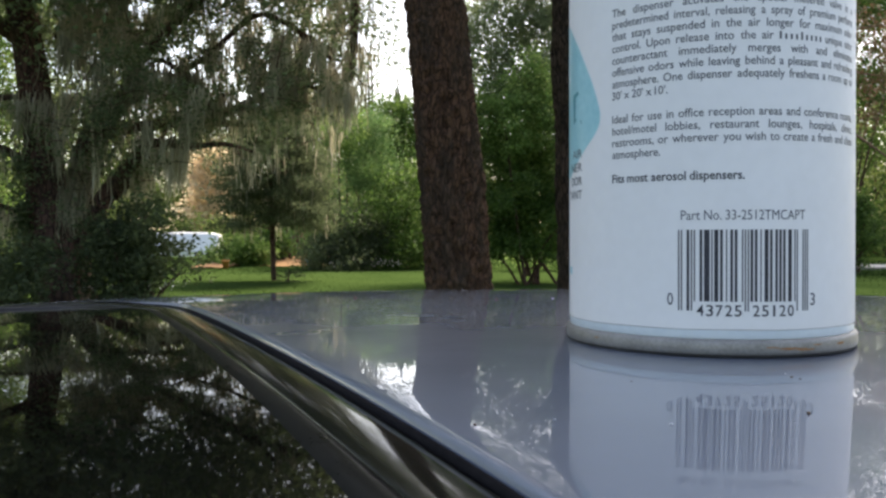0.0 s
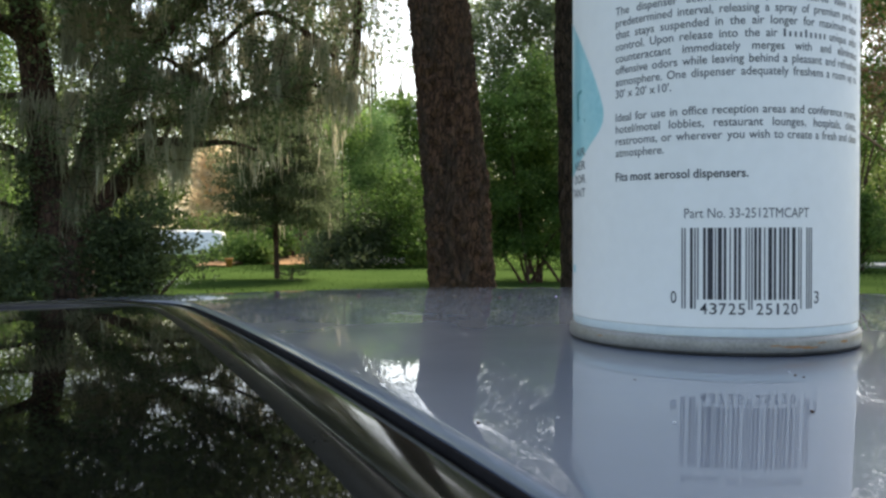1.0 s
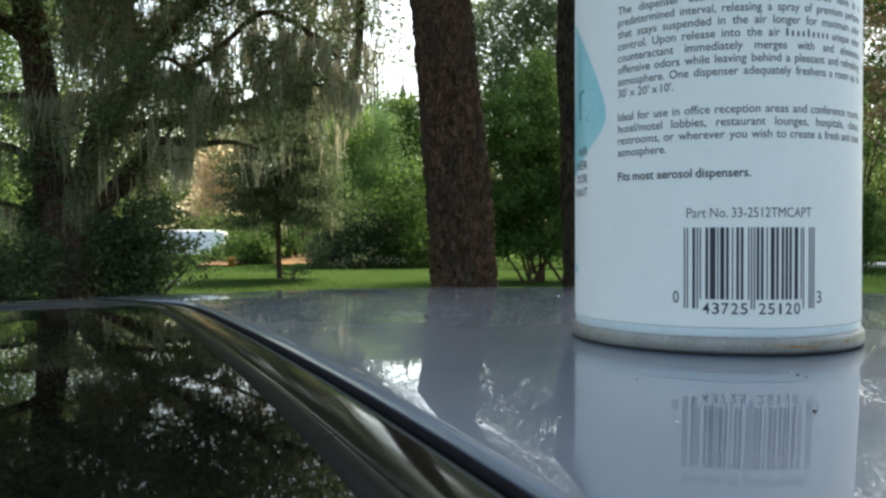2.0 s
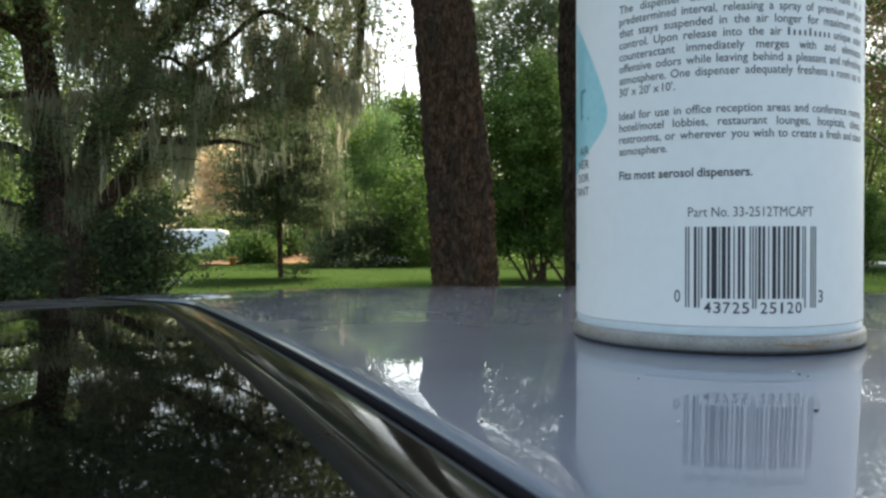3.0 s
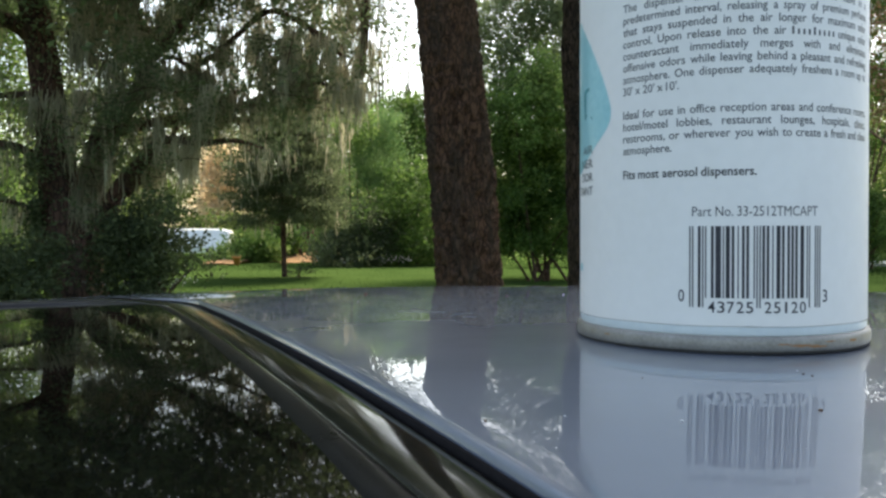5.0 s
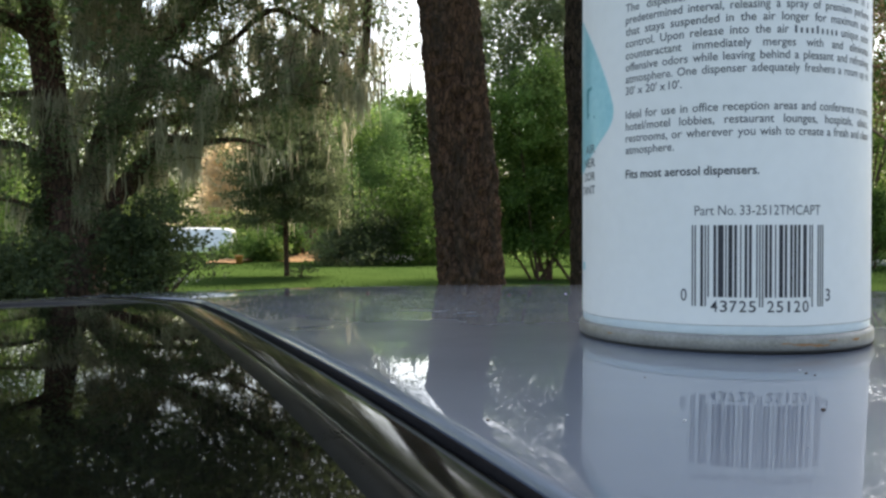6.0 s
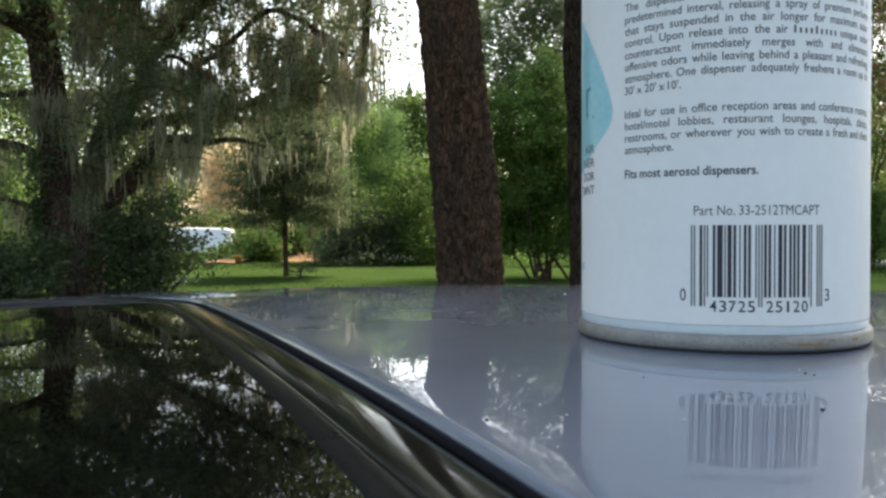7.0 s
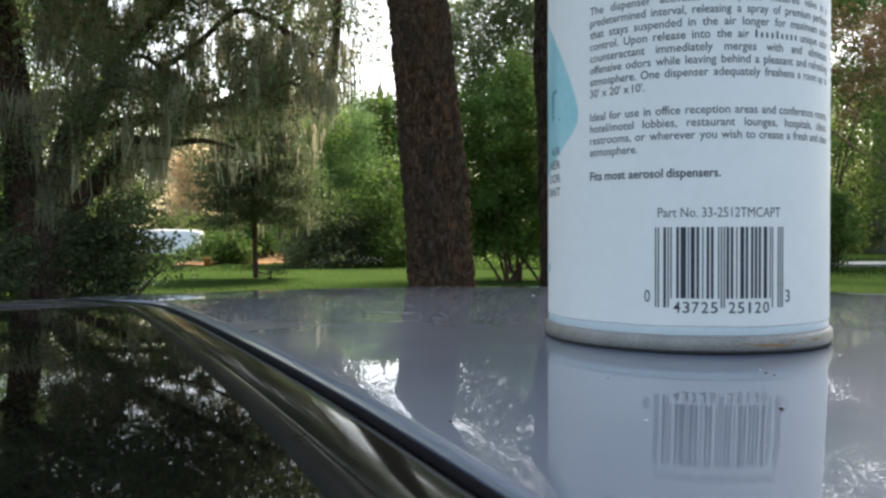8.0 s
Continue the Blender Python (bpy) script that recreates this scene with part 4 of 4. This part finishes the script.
    for _ in range(90):
        cl.append(np.array(sight(rng.uniform(100, 268), rng.uniform(0, 235), rng.uniform(14.6, 16))))
    for _ in range(34):
        cl.append(np.array(sight(rng.uniform(275, 370), rng.uniform(-40, 68), rng.uniform(14.6, 17))))
    for _ in range(36):
        f = rng.uniform()
        cl.append(np.array(sight(215 + 165 * f + rng.normal() * 24, 190 - 185 * f + rng.normal() * 18, rng.uniform(12.3, 13.2))))
    cl = np.array(cl)
    pts = clumped(rng, cl, np.tile([0.23, 0.23, 0.16], (len(cl), 1)), 72)

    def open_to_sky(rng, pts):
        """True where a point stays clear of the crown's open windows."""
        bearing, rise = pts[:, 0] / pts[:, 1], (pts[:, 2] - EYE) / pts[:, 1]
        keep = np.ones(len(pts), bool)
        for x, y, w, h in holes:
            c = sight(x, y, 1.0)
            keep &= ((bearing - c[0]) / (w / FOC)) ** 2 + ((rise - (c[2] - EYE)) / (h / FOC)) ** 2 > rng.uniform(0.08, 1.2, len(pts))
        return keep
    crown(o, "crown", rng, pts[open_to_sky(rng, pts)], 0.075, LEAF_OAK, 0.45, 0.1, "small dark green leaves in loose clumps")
    # leaves outside the view, added to darken what glass and moulding reflect
    high = [np.array(sight(rng.uniform(-500, 800), -80 - 1300 * rng.uniform() ** 1.6, rng.uniform(11, 16))) for _ in range(420)]
    high += [np.array(sight(rng.uniform(-320, 560), rng.uniform(-460, -80), rng.uniform(12, 17))) for _ in range(170)]
    high += [np.array(sight(rng.uniform(-2400, -250), rng.uniform(-800, 200), rng.uniform(9, 14))) for _ in range(420)]
    crown(o, "unseen_crown", rng, clumped(rng, high, 0.42, 80), 0.16, LEAF_OAK, 0.5, 0.1)
    v, f = twigs(rng, cl, 0.3, 900, 0.7, 0.008)
    piece("twig_mass", v, f, OAK_BARK, o)
    # moss curtains
    tops = []
    for _ in range(190):
        q = along[rng.integers(len(along))]
        tops.append(q + rng.normal(size=(rng.integers(20, 60), 3)) * [0.13, 0.13, 0.05])
    for _ in range(250):
        x, y = rng.uniform(90, 650), rng.uniform(-80, 270)
        if x > 400 and y > 170 and rng.uniform() < 0.85 or x < 400 and rng.uniform() < 0.25:
            continue
        if y > 200 and 300 < x < 420 and rng.uniform() < 0.7:
            continue
        tops.append(np.array(sight(x, y, rng.uniform(12.4, 15.5))) + rng.normal(size=(rng.integers(14, 48), 3)) * [0.1, 0.1, 0.06])
    for _ in range(130):
        x, y = rng.uniform(100, 640), rng.uniform(-60, 210)
        if x < 400 or y > 150:
            continue
        tops.append(np.array(sight(x, y, rng.uniform(15.5, 19))) + rng.normal(size=(44, 3)) * [0.28, 0.3, 0.12])
    tops = np.vstack(tops)
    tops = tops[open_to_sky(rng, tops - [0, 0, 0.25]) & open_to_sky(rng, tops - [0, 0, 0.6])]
    low = 412 - (tops[:, 2] - EYE) / tops[:, 1] * FOC
    tops = tops[~((tops[:, 0] / tops[:, 1] * FOC + 784 > 400) & (low > 165) & (rng.uniform(size=len(tops)) < 0.75))]
    side = tops[:, 0] / tops[:, 1] * FOC + 784
    low = 412 - (tops[:, 2] - EYE) / tops[:, 1] * FOC
    tops = tops[~((side < 130) & (rng.uniform(size=len(tops)) < np.where(side < 45, 0.85, np.where(low > 150, 0.8, 0.95))))]
    # the great limb and the trunk show bare through the curtains
    bx, by = tops[:, 0] / tops[:, 1] * FOC + 784, 412 - (tops[:, 2] - EYE) / tops[:, 1] * FOC + 30
    bare = np.zeros(len(tops), bool)
    for x0, y0, x1, y1, wide in ((185, 250, 215, 205, 24), (205, 350, 265, 275, 22), (95, 265, 112, 350, 22)):
        t = np.clip(((bx - x0) * (x1 - x0) + (by - y0) * (y1 - y0)) / ((x1 - x0) ** 2 + (y1 - y0) ** 2), 0, 1)
        bare |= np.hypot(bx - x0 - t * (x1 - x0), by - y0 - t * (y1 - y0)) < wide
    bare = bare & (rng.uniform(size=len(tops)) < 0.8) | (bx > 105) & (bx < 350) & (by > 200) & (by < 330) & (rng.uniform(size=len(tops)) < 0.6)
    tops = tops[~bare]
    front = [np.array(sight(rng.uniform(45, 135), rng.uniform(160, 240), rng.uniform(13.3, 13.6))) + rng.normal(size=(18, 3)) * [0.08, 0.05, 0.08] for _ in range(5)]
    back = tops[:, 0] / tops[:, 1] * FOC + 784
    tops = tops[~((back > 390) & (rng.uniform(size=len(tops)) < 0.45))]
    front += [np.array(sight(rng.uniform(425, 640), rng.uniform(50, 165), rng.uniform(12.0, 12.8))) + rng.normal(size=(rng.integers(8, 40), 3)) * [0.07, 0.07, 0.05] for _ in range(14)]
    front += [np.array(sight(rng.uniform(250, 365), rng.uniform(225, 300), rng.uniform(13.0, 15))) + rng.normal(size=(rng.integers(6, 26), 3)) * [0.05, 0.07, 0.06] for _ in range(16)]
    front += [np.array(sight(rng.uniform(115, 330), rng.uniform(190, 300), rng.uniform(12.6, 13.4))) + rng.normal(size=(rng.integers(5, 14), 3)) * [0.025, 0.05, 0.12] for _ in range(14)]
    front = np.vstack(front)
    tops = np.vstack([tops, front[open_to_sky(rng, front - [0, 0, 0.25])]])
    fine = tops[rng.integers(0, len(tops), len(tops) // 2)]
    tops = np.vstack([tops, fine + rng.normal(size=fine.shape) * 0.05])
    v, f = strands(rng, tops, 0.5, 0.024, 0.09)
    ivy = [sight(rng.normal(64, 6), rng.uniform(275, 410), rng.uniform(13.4, 13.8)) for _ in range(22)]
    crown(o, "ivy", rng, clumped(rng, ivy, 0.08, 45), 0.07, LEAF_SHRUB, 0.6, 0.1, "dark climbing leaves on the trunk")
    tagged(piece("moss", v, f, MOSS, o, "grey-green hanging Spanish moss", False), kind="stuff")


def cedar():
    rng = np.random.default_rng(24)
    c = thing("young_cedar", foot((-5.29, 28, -0.08)), "young dark cedar with a bare thin stem on the lawn", "tree")
    timber(c, "trunk", [(-5.27, 28, -0.14, 0.095), (-5.31, 28, 1.34, 0.085), (-5.32, 28, 3.62, 0.066), (-5.30, 28, 5.70, 0.028)], OAK_BARK, 40, 10, 8)
    pts, tips = [], []
    for _ in range(400):
        tier = rng.integers(0, 9)
        half = 44 + 50 * min(1, tier / 4)
        side = rng.uniform(-1, 1)
        x = 507 + side * half
        y = 185 + tier * 24 + abs(side) * 14 + rng.normal() * 5
        q = np.array(sight(x, y, 28 + rng.normal() * 0.9))
        tips.append(q)
        pts.append(q + rng.normal(size=(76, 3)) * [0.28, 0.26, 0.1])
    for q in tips[:26]:
        timber(c, "bough", [(*sight(504, 418 - 0.0, 28)[:2], q[2] - 0.25, 0.025), (*((np.array([sight(504, 400, 28)[0], 28, q[2] - 0.2]) + q) / 2), 0.018), (*q, 0.006)], OAK_BARK, 8, 5)
    crown(c, "crown", rng, np.vstack(pts), 0.14, LEAF_CEDAR, 0.35, 0.25)
    v, f = strands(rng, np.array(tips)[rng.integers(0, len(tips), 260)] + rng.normal(size=(260, 3)) * [0.22, 0.3, 0.1], 0.6, 0.035, 0.08)
    tagged(piece("moss", v, f, MOSS, c, "wisps of Spanish moss", False), kind="stuff")
    # seedling beside it
    s = thing("seedling", foot((-4.57, 27, -0.06)), "small dark seedling beside the cedar", "plant")
    timber(s, "stem", [(-4.66, 27, -0.12, 0.037), (-4.58, 27, 0.43, 0.022)], OAK_BARK, 6, 5)
    crown(s, "crown", rng, clumped(rng, [sight(x, y, 27) for x, y in ((520, 480), (535, 474), (548, 478), (530, 488), (545, 492))], [[0.12, 0.1, 0.04]] * 5, 40), 0.1, LEAF_CEDAR)


def shrub(name, label, rng, boxes, depth, n, per, size, material, spread=0.3, group="", stems=6, slim=0.5, category="shrub", bark=None):
    """A bush or leafy tree filling a few screens of (x0, y0, x1, y1, weight) at a depth."""
    boxes = np.array(boxes, float)
    x = (boxes[:, 0].min() + boxes[:, 2].max()) / 2
    base = sight(x, 460, depth)
    t = thing(name, (base[0], depth, 0), label, category, group)
    w = boxes[:, 4] / boxes[:, 4].sum()
    cl = []
    for _ in range(n):
        b = boxes[rng.choice(len(boxes), p=w)]
        cx, cy = (b[0] + b[2]) / 2, (b[1] + b[3]) / 2
        a, r = rng.uniform(0, 2 * np.pi), rng.uniform(0, 1) ** 0.45
        q = np.array(sight(cx + (b[2] - b[0]) / 2 * r * math.cos(a), cy + (b[3] - b[1]) / 2 * r * math.sin(a), depth + rng.normal() * (b[2] - b[0]) / FOC * depth * 0.22))
        q[2] = max(q[2], 0.12)
        cl.append(q)
    cl = np.array(cl)
    for k in range(stems):
        q = cl[rng.integers(n)]
        fx = base[0] + rng.normal() * 0.15 * stems ** 0.5
        timber(t, "stem", [(fx, depth, -0.1, 0.05), ((fx + q[0]) / 2 + rng.normal() * 0.1, (depth + q[1]) / 2, q[2] * 0.55, 0.035), (*q, 0.01)], bark or OAK_BARK, 12, 6, k)
    crown(t, "leaves", rng, clumped(rng, cl, np.tile([spread, spread, spread * 0.7], (n, 1)), per), size, material, slim)
    return t


def planting():
    rng = np.random.default_rng(25)
    shrub("shrub", "dense dark evergreen shrub below the oak", rng, [(-140, 432, 112, 575, 3), (60, 412, 110, 480, 0.5), (-60, 450, 60, 590, 2), (-40, 412, 60, 460, 0.2)], 11.5, 150, 62, 0.085, LEAF_SHRUB, 0.15, "undergrowth")
    shrub("shrub", "dark open shrub with pale specks of flower", rng, [(172, 385, 305, 560, 3), (250, 405, 318, 500, 0.9), (320, 462, 395, 500, 0.28), (290, 410, 350, 450, 0.3), (170, 350, 330, 420, 0.45)], 12.5, 125, 62, 0.085, LEAF_SHRUB, 0.14, "undergrowth")
    shrub("shrub", "dark twiggy shrub leaning over the lawn edge", rng, [(172, 378, 290, 470, 2)], 13.4, 28, 80, 0.07, LEAF_SHRUB, 0.16, "undergrowth")
    shrub("bush", "bright broad-leaved bush beside the white van", rng, [(395, 408, 480, 462, 2), (455, 420, 500, 462, 1), (376, 436, 432, 464, 0.9)], 44, 60, 40, 0.28, LEAF_BRIGHT, 0.3, "far bushes")
    shrub("bush", "green bush at the foot of the woods", rng, [(478, 395, 530, 455, 2), (560, 400, 600, 450, 1)], 47, 46, 45, 0.26, LEAF_MID, 0.4, "far bushes")
    shrub("leafy_tree", "tall light green feathery tree at the lawn edge", rng, [(540, 240, 690, 470, 3), (620, 190, 720, 330, 2), (600, 300, 760, 470, 1)], 42, 230, 95, 0.17, LEAF_SOFT, 0.42, "edge trees", 8, 0.3, "tree")
    shrub("leafy_tree", "small yellow-green tree behind the hanging moss", rng, [(590, 175, 665, 255, 2), (575, 225, 640, 280, 1)], 40.5, 34, 80, 0.17, LEAF_BRIGHT, 0.3, "edge trees", 1, 0.5, "tree")
    shrub("leafy_tree", "blue-green tree against the open sky", rng, [(640, 175, 770, 330, 3), (690, 165, 760, 260, 1)], 52, 120, 90, 0.24, LEAF_MID, 0.55, "edge trees", 6, 0.5, "tree")
    shrub("bush", "dark rounded evergreen bush behind the lawn", rng, [(555, 405, 690, 475, 2), (600, 360, 700, 440, 1)], 38, 90, 110, 0.16, LEAF_SHRUB, 0.36, "far bushes", 4)
    shrub("bush", "deep green spreading bush under the edge trees", rng, [(640, 340, 800, 470, 3), (690, 280, 790, 380, 1.4), (660, 420, 820, 475, 1)], 39, 150, 100, 0.17, LEAF_MID, 0.45, "far bushes", 4)
    shrub("leafy_tree", "broad green tree between the pine trunks", rng, [(850, 130, 1060, 300, 3), (850, 240, 1060, 440, 2.6)], 26, 300, 110, 0.13, LEAF_DEEP, 0.26, "edge trees", 2, 0.5, "tree")
    # the second box is unseen, added overhead to darken the roof's reflection
    shrub("leafy_tree", "tall loose tree letting sky sparkle through", rng, [(825, -20, 1060, 170, 2.6), (800, -420, 1090, -10, 4)], 30, 490, 95, 0.15, LEAF_OAK, 0.34, "edge trees", 2, 0.5, "tree")
    shrub("leafy_tree", "young yellow-green tree in front of the wood", rng, [(905, 80, 1010, 230, 2.4), (865, 170, 960, 270, 1.4), (930, 220, 1030, 300, 0.8)], 24.5, 70, 62, 0.12, LEAF_BRIGHT, 0.22, "edge trees", 1, 0.5, "tree")
    shrub("bush", "deep green bush with bare lower twigs between the pine trunks", rng, [(868, 300, 1050, 438, 3), (880, 405, 1040, 452, 0.7)], 25, 130, 88, 0.12, LEAF_MID, 0.22, "far bushes", 7)
    shrub("bush", "sunlit yellow-green bush glimpsed past the twigs", rng, [(890, 412, 1045, 462, 2), (980, 400, 1040, 455, 1)], 36, 46, 46, 0.18, LEAF_BRIGHT, 0.26, "far bushes", 4)
    # added tree, mostly above the view, that cuts sky out of the roof's reflection
    shrub("leafy_tree", "tall tree added beyond the drive, its high open crown dims the roof's reflections", rng, [(1290, -420, 1720, 20, 4), (1480, -60, 1720, 150, 1.2)], 45, 330, 90, 0.24, LEAF_MID, 0.55, "edge trees", 4, 0.5, "tree")
    shrub("bush", "rounded green bush by the drive", rng, [(1466, 345, 1585, 472, 3), (1500, 325, 1560, 400, 1)], 33, 120, 90, 0.13, LEAF_MID, 0.24, "far bushes", 10)
    shrub("leafy_tree", "green tree behind the drive", rng, [(1330, 100, 1700, 400, 3), (1450, -150, 1700, 200, 2)], 50, 300, 80, 0.24, LEAF_MID, 0.6, "edge trees", 10, 0.5, "tree")
    shrub("leafy_tree", "leafy tree behind the oak", rng, [(-160, 150, 90, 260, 0.5), (-260, -320, 110, 180, 5), (-200, -60, 110, 160, 3)], 27, 430, 90, 0.16, LEAF_BRIGHT, 0.4, "edge trees", 8, 0.5, "tree")
    shrub("dead_tree", "tan dead-leaved tree catching the light", rng, [(370, 235, 426, 390, 3), (350, 300, 400, 390, 0.5)], 62, 115, 80, 0.3, LEAF_TAN, 0.5, "", 6, 0.4, "tree", PALE_BARK)
    shrub("bush", "pale yellow-green bush under the dead tree", rng, [(340, 372, 440, 415, 2)], 58, 24, 40, 0.26, LEAF_FAR, 0.4, "far bushes", 4)
    shrub("bush", "pale green sunlit bush beyond the oak", rng, [(-90, 280, 60, 440, 3), (-40, 250, 50, 330, 1)], 42, 90, 70, 0.2, LEAF_BRIGHT, 0.42, "far bushes", 6)
    old = thing("oak_tree", foot((-8.34, 50, 0.15)), "broad mossy oak trunk behind the cedar", "tree")
    timber(old, "trunk", [(-8.35, 50, -0.19, 1.017), (-8.34, 50, 0.56, 0.814), (-8.36, 50, 1.92, 0.712), (-8.45, 50, 4.29, 0.678), (-8.22, 50, 8.00, 0.576), (-7.86, 50, 12.04, 0.339), (-7.50, 50, 14.72, 0.136)], OAK_BARK, 50, 20, 8, 0.06)
    ocl = [sight(rng.uniform(455, 640), rng.uniform(10, 240), rng.uniform(48, 53)) for _ in range(45)]
    for q in ocl[:8]:
        timber(old, "bough", [(*sight(538, 300, 50), 0.3), (*((np.array(sight(538, 240, 50)) + q) / 2), 0.18), (*q, 0.05)], OAK_BARK, 10, 7)
    crown(old, "crown", rng, clumped(rng, ocl, 0.6, 60), 0.24, LEAF_OAK, 0.5)
    far = thing("tree", foot((34.50, 60, 1.04)), "thick grey trunk beyond the drive", "tree")
    timber(far, "trunk", [(34.42, 60, -0.18, 1.220), (34.47, 60, 3.88, 0.976), (34.74, 60, 11.98, 0.814), (35.06, 60, 22.04, 0.488)], PALE_BARK, 40, 14, 3, 0.05)
    crown(far, "crown", rng, clumped(rng, in_ellipsoid(rng, sight(1650, -60, 60), (5, 4, 4), 90), 0.6, 60), 0.3, LEAF_MID)
    # pale flowers
    fl = thing("flowers", foot((-2.36, 37, 0.41)), "pale flowers at the foot of the bushes", "flower", kind="stuff")
    crown(fl, "petals", rng, clumped(rng, [sight(x, 457 + rng.normal() * 3, 37) for x in (672, 684, 690, 697, 706, 716, 728, 612, 640)], [[0.16, 0.1, 0.07]] * 9, 9), 0.1, PETALS, 0.8)
    p2 = thing("flowers", foot((-3.60, 11.8, 0.82)), "faded pink-white flowers on the shrub's low edge", "flower", kind="stuff")
    crown(p2, "petals", rng, clumped(rng, [sight(x, y, 11.8) for x, y in ((318, 492), (334, 490), (345, 495), (326, 498), (300, 500), (180, 497), (222, 496))], [[0.04, 0.04, 0.02]] * 7, 6), 0.026, PETALS, 0.8)


def far_woods():
    """The wood ahead and an unseen ring added all round, one mass of leaves with dim trunks."""
    rng = np.random.default_rng(26)
    cl, sp = [], []
    for _ in range(2100):
        a = rng.uniform(-0.72, 0.72)
        d = rng.uniform(56, 82)
        px = a * FOC + 784
        if 240 < px < 562:
            d = rng.uniform(80, 93)
        top = 12.5
        if 640 < px < 775:
            top = 8.5
        z = rng.uniform(0.0, 1.0) ** 0.9 * top
        cl.append((a * d, d, z + 0.6))
        sp.append((0.9, 0.9, 0.6))
    for _ in range(1300):
        a, d = rng.uniform(-0.7, 0.7), rng.uniform(58, 84)
        if -0.37 < a < -0.15:
            d = rng.uniform(80, 93)
        cl.append((a * d, d, rng.uniform(0.3, 7.0)))
        sp.append((1.1, 0.9, 0.5))
    # unseen wood beside and behind; its tall sides dim the can's edge
    for _ in range(1900):
        a = rng.uniform(0.62, 2 * np.pi - 0.62)
        d = rng.uniform(55, 75)
        cl.append((math.sin(a) * d, math.cos(a) * d, rng.uniform(0, 1) ** 1.1 * (16 if a < 2.4 or a > 3.9 else 8) + 0.5))
        sp.append((1.5, 1.5, 0.9))
    pts = clumped(rng, cl, np.array(sp), 44)
    v, f = leaf_quads(rng, pts, 0.42, 0.55)
    w = thing("woods", (0, 66, 0), "deep green mixed wood closing the view", "woods", kind="stuff")
    piece("leaves", v, f, LEAF_FAR, w, "", False)
    vs, fs, n = [], [], 0
    for _ in range(110):
        a, d = rng.uniform(-0.7, 0.7), rng.uniform(57, 78)
        if -0.37 < a < -0.15:
            d = rng.uniform(79, 90)
        r = rng.uniform(0.1, 0.24)
        lean = rng.normal() * 0.5
        tv, tf = limb([(a * d, d, -0.2, r * 1.3), (a * d + lean * 0.3, d, 5, r), (a * d + lean, d, 14, r * 0.5)], 10, 8, 0.05, rng.uniform(0, 9))
        vs.append(tv)
        fs.append(tf + n)
        n += len(tv)
    piece("trunks", np.vstack(vs), np.vstack(fs), OAK_BARK, w)


def white_van():
    D = 52.0
    x0, x1 = sight(240, 0, D)[0], sight(412, 0, D)[0]
    L, cx = x1 - x0, (x0 + x1) / 2
    van = thing("van", (cx, D, 0), "white van parked beyond the shrubs and half hidden", "van")
    bm = bmesh.new()
    # cross sections from tail to nose: half width and height of sill, shoulder and roof
    rows = []
    for f, w, sh, top in ((-0.5, 0.82, 0.68, 1.5), (-0.46, 0.9, 0.7, 1.78), (-0.2, 0.92, 0.7, 1.84), (0.2, 0.92, 0.7, 1.84), (0.4, 0.92, 0.7, 1.82), (0.485, 0.9, 0.68, 1.72), (0.5, 0.84, 0.6, 1.4)):
        # the near flank leans far in, shaped to catch sky and look whiter
        prof = [(w, 0.35), (w, sh), (w * 0.36, top - 0.08), (w * 0.24, top), (-w * 0.42, top), (-w * 0.55, top - 0.08), (-w, sh), (-w, 0.35)]
        rows.append([bm.verts.new((cx + f * L, D - y, z)) for y, z in prof])
    for p, q in zip(rows, rows[1:]):
        for i in range(8):
            bm.faces.new((p[i], p[(i + 1) % 8], q[(i + 1) % 8], q[i]))
    bm.faces.new(rows[0][::-1])
    bm.faces.new(rows[-1])
    bmesh.ops.bevel(bm, geom=bm.edges[:], offset=0.03, segments=2, affect="EDGES")
    part("body", bm, VAN_WHITE, van, "", False)
    for s in (-1, 1):
        for f in (-0.32, 0.32):
            v, q = lathe([(0.12, -0.1), (0.3, -0.11), (0.33, -0.07), (0.33, 0.07), (0.3, 0.11), (0.12, 0.1)], 28)
            m = Matrix.Translation((cx + f * L, D + s * 0.86, 0.33)) @ Matrix.Rotation(radians(90), 4, "X")
            w = piece("wheel", [(m @ Vector(p))[:] for p in v], q, TYRE, van)
            v, q = lathe([(0.2, 0.09), (0.18, 0.06), (0.05, 0.08), (0.0, 0.08)], 24)
            m = Matrix.Translation((cx + f * L, D + s * 0.86, 0.33)) @ Matrix.Rotation(radians(90 if s < 0 else -90), 4, "X")
            piece("rim", [(m @ Vector(p))[:] for p in v], q, ALLOY, w)


far_woods()
white_van()
big_pines()
slim_tree()
live_oak()
cedar()
planting()


def pots():
    for name, at, mat, label, r in (("tub", (-6.45, 44, 0.46), BLUE_PLASTIC, "small blue plastic tub among the bushes", 0.16), ("flower_pot", (-9.84, 40, 0.16), TERRACOTTA, "orange clay flower pot at the bed's edge", 0.18)):
        t = thing(name, (at[0], at[1], 0), label, "pot")
        v, f = lathe([(0.001, 0.0), (r * 0.7, 0.0), (r, r * 2), (r * 1.12, r * 2), (r * 1.12, r * 2.25), (r * 0.95, r * 2.25), (r * 0.9, r * 1.8), (0.001, r * 1.75)], 28, (at[0], at[1], 0))
        piece("body", v, f, mat, t)


pots()
